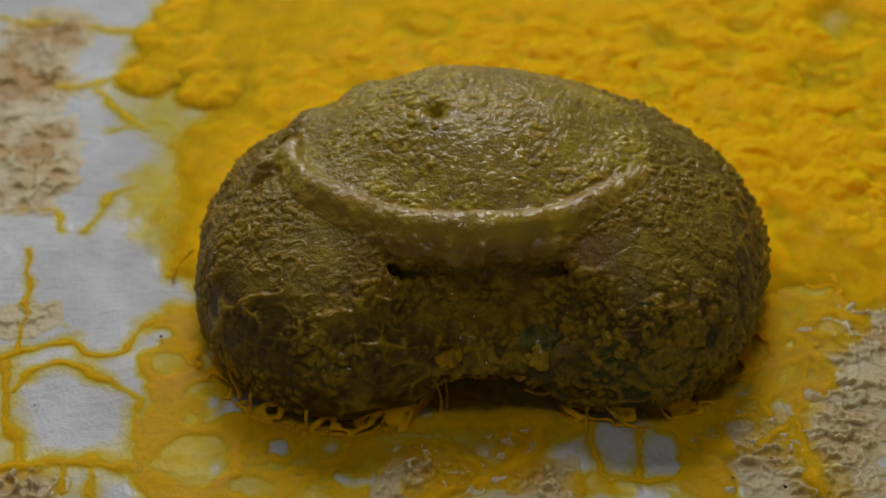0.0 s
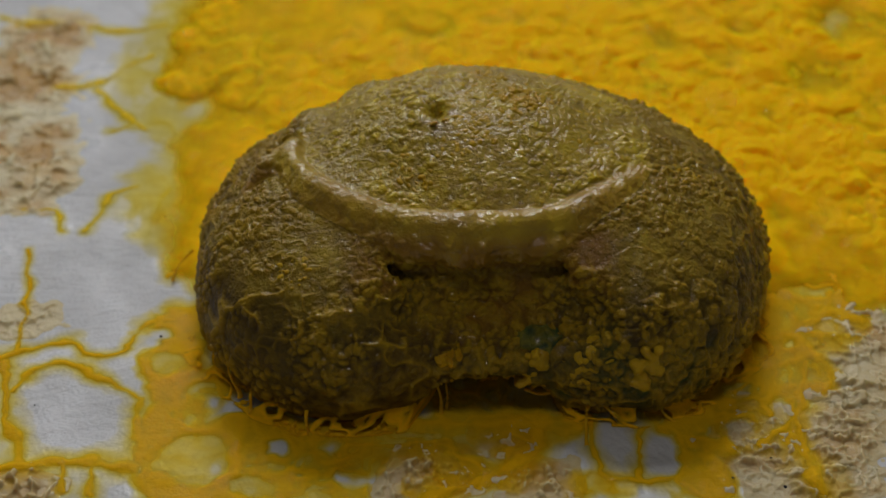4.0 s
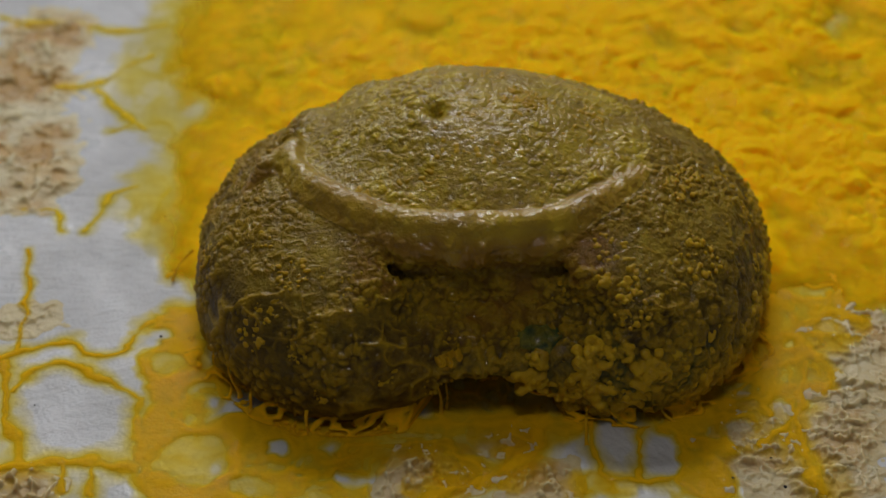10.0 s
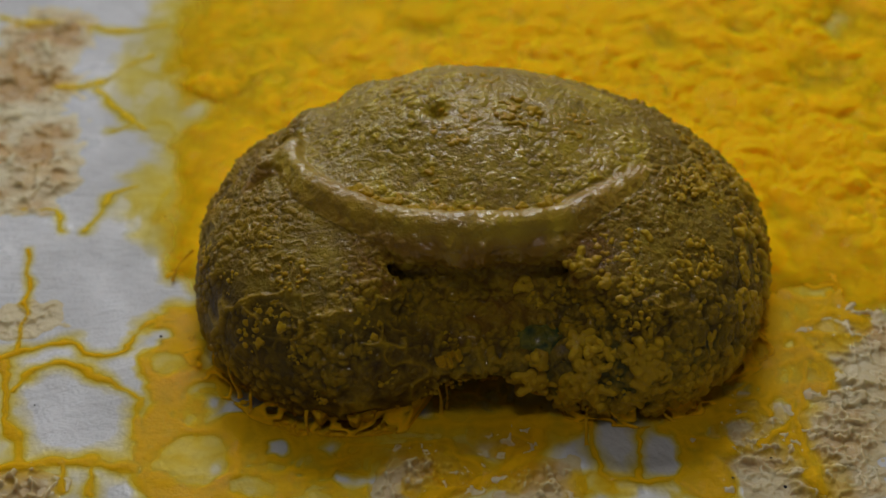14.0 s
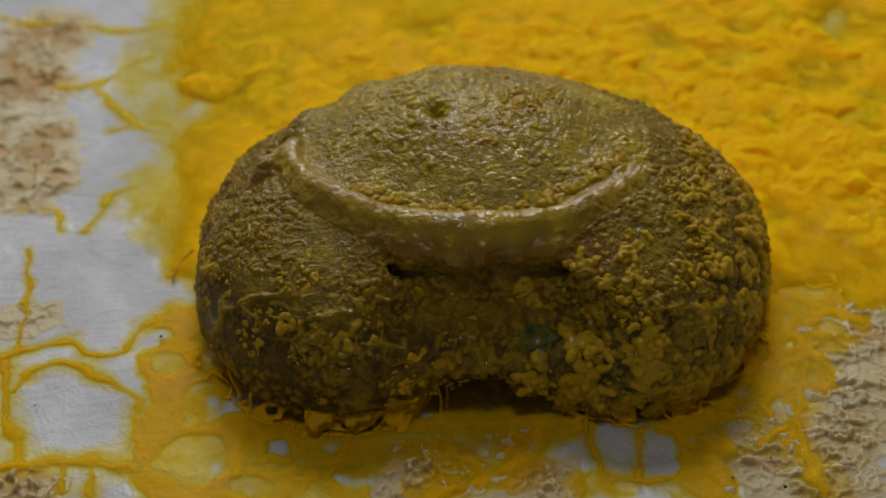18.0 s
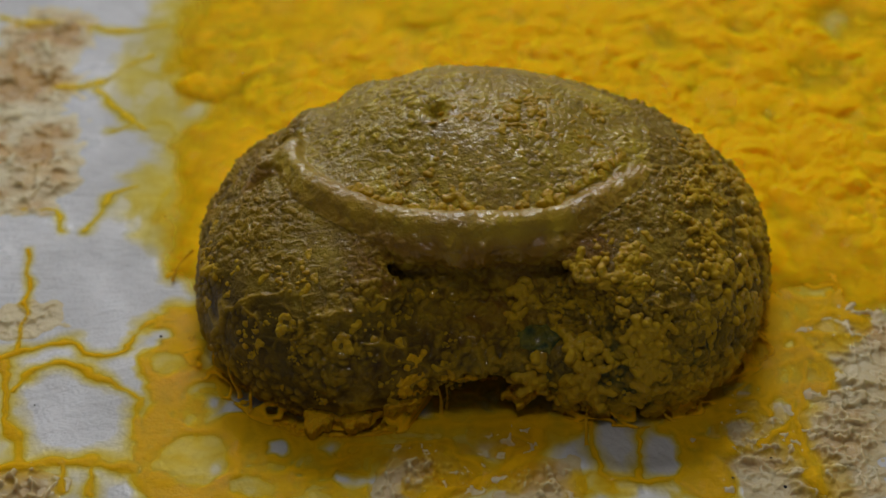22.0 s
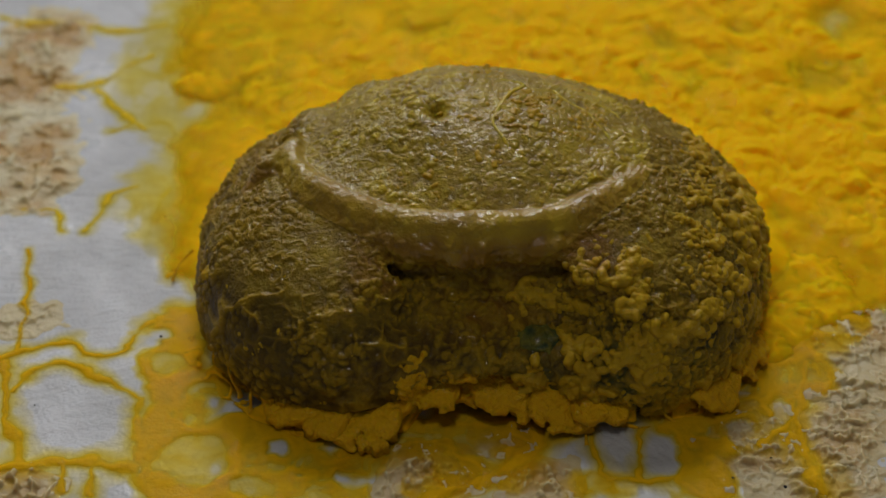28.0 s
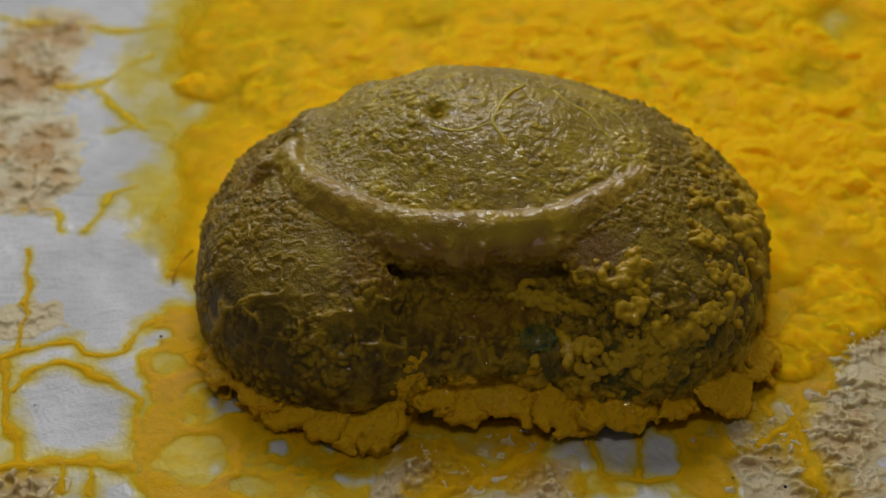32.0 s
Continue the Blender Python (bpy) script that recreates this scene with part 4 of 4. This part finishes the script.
def creeper(name, data, place, normal, size, keys, down=0.0, spin=None):
    """A lump on the mushroom, clear of its rim. keys: (seconds, millimetres out of the surface, share of its creep)."""
    if rim_form(np.array([place], dtype=np.float32))[0] < 1.6 * size and spin is None:
        return None
    ob = part(name, data, slime)
    ob.scale = (size,) * 3
    turn = normal.to_track_quat("Z", "Y").to_matrix().to_4x4() @ pose(0, 0, 0, 0, 0, rng.uniform(0, 360) if spin is None else spin)
    fall = (Vector((0, 0, -1)) + normal * normal.z).normalized() if abs(normal.z) < 0.99 else Vector((0, -1, 0))
    rows = []
    for t, out, share in keys:
        at = (place + normal * out + fall * down * share) * MM
        rows.append((t, Matrix.Translation(at) @ turn))
    MOVERS.append((ob, rows))
    return ob


def wave(first, full, ebb, low, high, late):
    """Rise out of the surface between first and full, sink part of the way after ebb."""
    rows = [(0.0, low if first > 0.3 else 0.7 * high, 0.0)]
    if first > 0.3:
        rows.append((first, low, 0.05))
    rows += [(max(full, first + 0.8), high, 0.5), (max(ebb, full + 1.6), high * 0.9, 0.8), (CLIP, late, 1.0)]
    return rows


def dome_point(x, y):
    z = np.arange(24, 8, -0.05, dtype=np.float32)
    p = np.stack([np.full_like(z, x), np.full_like(z, y), z], 1)
    return (x, y, float(z[np.argmax(cap_form(p) < 0)]) + 0.0)


def make_crown_veins():
    """Raised veins that come up on the crown towards the end."""
    for radius, points, start in ((0.34, ((1.0, 6.0), (3.0, 5.0), (1.5, 2.5), (0.2, -1.5), (1.5, -4.5)), 22), (0.26, ((0.2, -1.5), (-3.0, -2.5), (-6.5, -1.0)), 24),
                                  (0.22, ((0.8, -3.0), (3.5, -5.0), (6.0, -6.5)), 24.5), (0.24, ((-2.0, 5.5), (-3.0, 2.0), (-5.5, 0.5)), 23),
                                  (0.30, ((6.0, 5.0), (9.0, 2.0), (11.5, -2.0)), 20), (0.26, ((8.0, 6.5), (11.5, 3.5), (14.0, 0.0)), 21), (0.22, ((-9.0, 4.0), (-11.0, 0.5), (-14.0, -1.0)), 19)):
        ob = make_vein([dome_point(x, y) for x, y in points], 0.55 * radius, STRAND, 0.8, "raised ochre vein")
        MOVERS.append((ob, [(0.0, pose(0, 0, -0.0013)), (start, pose(0, 0, -0.0012)), (start + 5, pose(0, 0, 0)), (CLIP, pose(0, 0, 0.00002))]))


def make_creepers():
    for k in range(270):   # coral-like lumps on the lobe beside the green mould: low down first, then all over it
        rise = rng.triangular(-9, 36, 4)
        place, n = surface_at(radians(rng.uniform(-82, 16)), radians(rise))
        first = rng.uniform(0.1, 10) if rise < 14 else rng.uniform(9, 19)
        creeper("slime_nodule", GRANULES[k % 9], place, n, rng.uniform(0.55, 0.95), wave(first, first + rng.uniform(2.5, 5), rng.uniform(23, 26), -1.2, rng.uniform(-0.25, 0.15), rng.uniform(-0.7, 0.0)), rng.uniform(0.3, 1.6))
    for k in range(60):    # loose beads there
        place, n = surface_at(radians(rng.uniform(-80, 20)), radians(rng.uniform(0, 44)))
        first = rng.uniform(0.1, 14)
        creeper("slime_grain", BEADS[k % 6], place, n, rng.uniform(0.8, 1.2), wave(first, first + 2.5, rng.uniform(20, 26), -0.7, rng.uniform(-0.12, 0.05), -0.3), rng.uniform(0.3, 1.4))
    for k in range(70):    # beads and lumps on the other lobe
        place, n = surface_at(radians(rng.uniform(-184, -98)), radians(rng.uniform(-6, 42)))
        first = rng.uniform(1, 12)
        creeper("slime_grain", BEADS[k % 6], place, n, rng.uniform(0.55, 0.85), wave(first, first + 3, rng.uniform(19, 24), -0.7, rng.uniform(-0.2, -0.08), -0.6), rng.uniform(0.3, 1.4))
    for k in range(90):
        place, n = surface_at(radians(rng.uniform(-180, -96)), radians(rng.uniform(-6, 30)))
        first = rng.uniform(11, 17)
        creeper("slime_nodule", GRANULES[k % 6], place, n, rng.uniform(0.45, 0.8), wave(first, first + rng.uniform(2, 4), rng.uniform(22, 25), -1.2, rng.uniform(-0.5, -0.25), -1.0), rng.uniform(0.3, 1.4))
    for k in range(70):    # beads that swell and sink on the crown
        place, n = surface_at(radians(rng.uniform(-180, 180)), radians(rng.uniform(50, 86)))
        keys = [(0.0, -0.5, 0.0)]
        t, up = rng.uniform(0.5, 6), True
        while t < 30:
            keys.append((t, rng.uniform(-0.18, -0.05) if up else -0.6, t / CLIP))
            t += rng.uniform(2.0, 4.2)
            up = not up
        keys.append((CLIP, -0.5, 1.0))
        creeper("slime_bead", BEADS[k % 6], place, n, rng.uniform(0.7, 1.1), keys, rng.uniform(0.2, 1.0))
    for k in range(70):    # the crust of lumps that covers part of the crown for a while
        place, n = surface_at(radians(rng.triangular(-125, 25, -30)), radians(rng.uniform(42, 84)))
        t0 = rng.uniform(13, 19)
        creeper("slime_bead", GRANULES[k % 7] if k % 2 else BEADS[k % 6], place, n, rng.uniform(0.45, 0.8), [(0.0, -1.1, 0), (t0, -1.0, 0.2), (t0 + 3, rng.uniform(-0.35, -0.15), 0.6), (24.5, -0.3, 0.8), (rng.uniform(27, 29), -0.9, 1), (CLIP, -1.1, 1)], rng.uniform(0.2, 1.0))
    for k in range(30):    # the row of lumps behind the rim
        a = radians(-136 + k * 3.9 + rng.uniform(-1.5, 1.5))
        place = Vector(dome_point(-1.8 + 15.0 * math.cos(a), 1.0 + 11.9 * math.sin(a)))
        creeper("slime_bead", GRANULES[k % 3], place, Vector((0.3 * math.cos(a), -0.3, 0.94)), rng.uniform(0.6, 0.95), [(0.0, -1.1, 0), (6 + 0.15 * k, -1.0, 0.2), (13 + 0.15 * k, -0.1, 0.6), (23.5, 0.0, 0.8), (27.0, -0.9, 1), (CLIP, -1.0, 1)], 0.0, rng.uniform(0, 360))
    for k in range(34):    # scalloped plates of the last seconds
        place, n = surface_at(radians(rng.uniform(-88, 6)), radians(rng.uniform(-4, 32)))
        t0 = rng.uniform(18, 25)
        creeper("slime_plate", PLATES[k % 5], place, n, rng.uniform(0.6, 0.95), [(0.0, -1.4, 0), (t0, -1.3, 0.2), (t0 + 4, -0.15, 0.7), (CLIP, 0.0, 1)], rng.uniform(1, 2.5))
    for k in range(40):    # amber lumps that thicken into a band above the hollow and along the foot
        wide = k > 9
        place, n = surface_at(radians(rng.uniform(-150, -25) if wide else rng.uniform(-112, -72)), radians(rng.uniform(-9, 0) if wide else rng.uniform(0, 9)))
        t0 = rng.uniform(20, 26) if wide else rng.uniform(12, 20)
        creeper("slime_clump", KNOBS[k % 5], place, n, rng.uniform(0.6, 0.95), [(0.0, -2.0, 0), (t0, -1.8, 0.1), (t0 + 4, -0.6, 0.6), (CLIP, -0.4, 1)], rng.uniform(0.4, 1.2))


def slider(name, data, rows, size=1.0):
    """A lobe that slides over the ground: rows of (seconds, x, y, z, tip, turn)."""
    ob = part(name, data, slime)
    ob.scale = (size,) * 3
    MOVERS.append((ob, [(t, pose(x * MM, y * MM, z * MM, tip, 0, turn)) for t, x, y, z, tip, turn in rows]))


def make_sliders():
    round_lumps = (((-15.1, -21.8, 1.6), 8, 15, 1.0),
             ((-12.3, -21.3, 1.8), 8, 14, 0.9),
             ((-8.3, -19.9, 2.6), 8, 14, 0.85),
             ((-10.6, -23.0, 1.4), 19, 25, 0.95),
             ((2.3, -19.2, 2.4), 14, 19, 0.65),
             ((3.0, -20.3, 2.0), 19, 25, 0.8),
             ((-16.8, -20.8, 1.6), 18, 24, 0.75),
             ((6.8, -19.6, 2.2), 16, 24, 0.6))
    shelves = (((-21.2, -18.9, 2.2), 23, 29, 0.9),
             ((-18.3, -19.9, 2.0), 22, 28, 0.95),
             ((-15.8, -20.6, 2.0), 22, 28, 1.0),
             ((-12.4, -21.3, 2.0), 23, 28, 1.0),
             ((-9.9, -22.3, 1.8), 24, 29, 1.05),
             ((-5.6, -20.5, 3.0), 20, 27, 0.8),
             ((-2.8, -21.0, 2.4), 24, 29, 0.95),
             ((0.5, -20.0, 3.2), 20, 27, 0.8),
             ((3.8, -20.1, 2.8), 23, 28, 0.9),
             ((7.0, -21.0, 2.4), 23, 28, 0.8),
             ((10.3, -21.3, 2.2), 22, 28, 1.0),
             ((12.6, -21.5, 2.0), 24, 29, 0.95),
             ((16.7, -20.5, 2.2), 23, 29, 0.8),
             ((21.2, -18.9, 2.2), 22, 29, 0.9),
             ((24.6, -14.5, 2.4), 23, 29, 0.8),
             ((-24.1, -15.3, 2.4), 25, 30, 0.7))
    for k, ((x, y, z), t0, t1, size) in enumerate(round_lumps + shelves):
        inward = Vector((x, y + 4)).normalized()
        shelf = k >= len(round_lumps)
        tip = rng.uniform(22, 40) if shelf else rng.uniform(0, 20)
        turn = math.degrees(math.atan2(y, x)) + 90
        back_by = 8.5 if abs(x) > 9 else 6.0
        x0, y0 = x - inward.x * back_by, y - inward.y * back_by
        lift = 1.5
        if abs(x) < 17:
            x0, y0, lift = 0.8 * x, y + 14, 5.0
        name, data = ("slime_lobe", LOBES[k % 6]) if shelf else ("slime_clump", KNOBS[k % 5])
        late = (x, y, z, tip, turn + 6) if shelf else (x + inward.x * 0.4, y + inward.y * 0.4, z - 0.2, tip, turn + 8)
        slider(name, data, [(0.0, x0, y0, z + lift, tip, turn), (t0, x0, y0, z + lift, tip, turn), (t1, x - inward.x * 0.5, y - inward.y * 0.5, z, tip, turn), (CLIP, *late)], 1.02 * size if shelf else size)
    # fans that draw back into the sheet at the start
    for k, ((x, y), size) in enumerate((((-37.1, 45.3), 1.0), ((-37.7, 36.6), 0.8), ((-33.3, 41.5), 1.15), ((-30.6, 34.2), 1.0), ((-35.7, 50.6), 0.9))):
        slider("slime_fan", FANS[k % 3], [(0.0, x, y, 0.25, 0, 20 * k), (3.5, x + 3, y - 0.5, 0.2, 0, 20 * k + 4), (6.0, x + 11, y - 1, 0.15, 0, 20 * k + 8), (15.0, x + 8, y - 1, 0.2, 0, 20 * k + 6), (CLIP, x + 7, y - 1, 0.2, 0, 20 * k + 10)], size)
    # fans that spread beside the mushroom at the end
    for k, ((x, y), size) in enumerate((((34.6, -6.8), 0.9), ((31.5, -9.3), 0.8), ((34.3, -2.5), 0.8), ((28.3, -12.6), 0.7))):
        slider("slime_fan", FANS[k % 3], [(0.0, x - 6, y + 6, -0.6, 0, 30 * k), (25.0, x - 6, y + 6, -0.4, 0, 30 * k), (29.0, x - 1, y + 1, 0.3, 0, 30 * k + 8), (CLIP, x, y, 0.35, 0, 30 * k + 10)], size)
    # puffs that crawl over the sheet behind the mushroom
    for k in range(44):
        x, y = rng.uniform(-26, 52), rng.uniform(16, 56)
        if (x / 33) ** 2 + (y / 25) ** 2 < 1:
            y += 14
        a = rng.uniform(0, 6.28)
        rows, turn = [], rng.uniform(0, 360)
        for t in (0, 6, 12, 18, 25, 32):
            rows.append((float(t), x + 1.2 * math.cos(a), y + 1.2 * math.sin(a), rng.uniform(-0.3, 0.1), 0, turn + 2 * t))
            a += rng.uniform(-1.2, 1.6)
        slider("slime_puff", PUFFS[k % 4], rows, rng.uniform(0.8, 1.5))


PUFFS = [fan_mesh("slime_puff", 80 + k, 3.0 + 0.5 * k, 2.2 + 0.4 * k) for k in range(4)]
make_crown_veins()
make_creepers()
make_sliders()

# dark specks
for (x, y), size in (((-31.3, -9.3), 0.22), ((20.8, -28.2), 0.28), ((25.2, -29.2), 0.25), ((-41.6, -18.9), 0.12), ((24.5, -25.7), 0.2)):
    bm = bmesh.new()
    bmesh.ops.create_icosphere(bm, subdivisions=2, radius=0.7 * size * MM)
    for v in bm.verts:
        v.co *= 1 + 0.4 * noise.noise(v.co * 4000)
        v.co.z *= 0.6
    data = bpy.data.meshes.new("dirt_speck")
    bm.to_mesh(data)
    bm.free()
    data.materials.append(DIRT)
    speck = new("dirt_speck", data)
    speck.location = (x * MM, y * MM, 0.0003)
    tagged(speck, "tiny dark brown speck of dirt on paper", "speck", "dirt specks")


def motions():
    for ob, rows in MOVERS:
        walk(ob, rows)


motions()
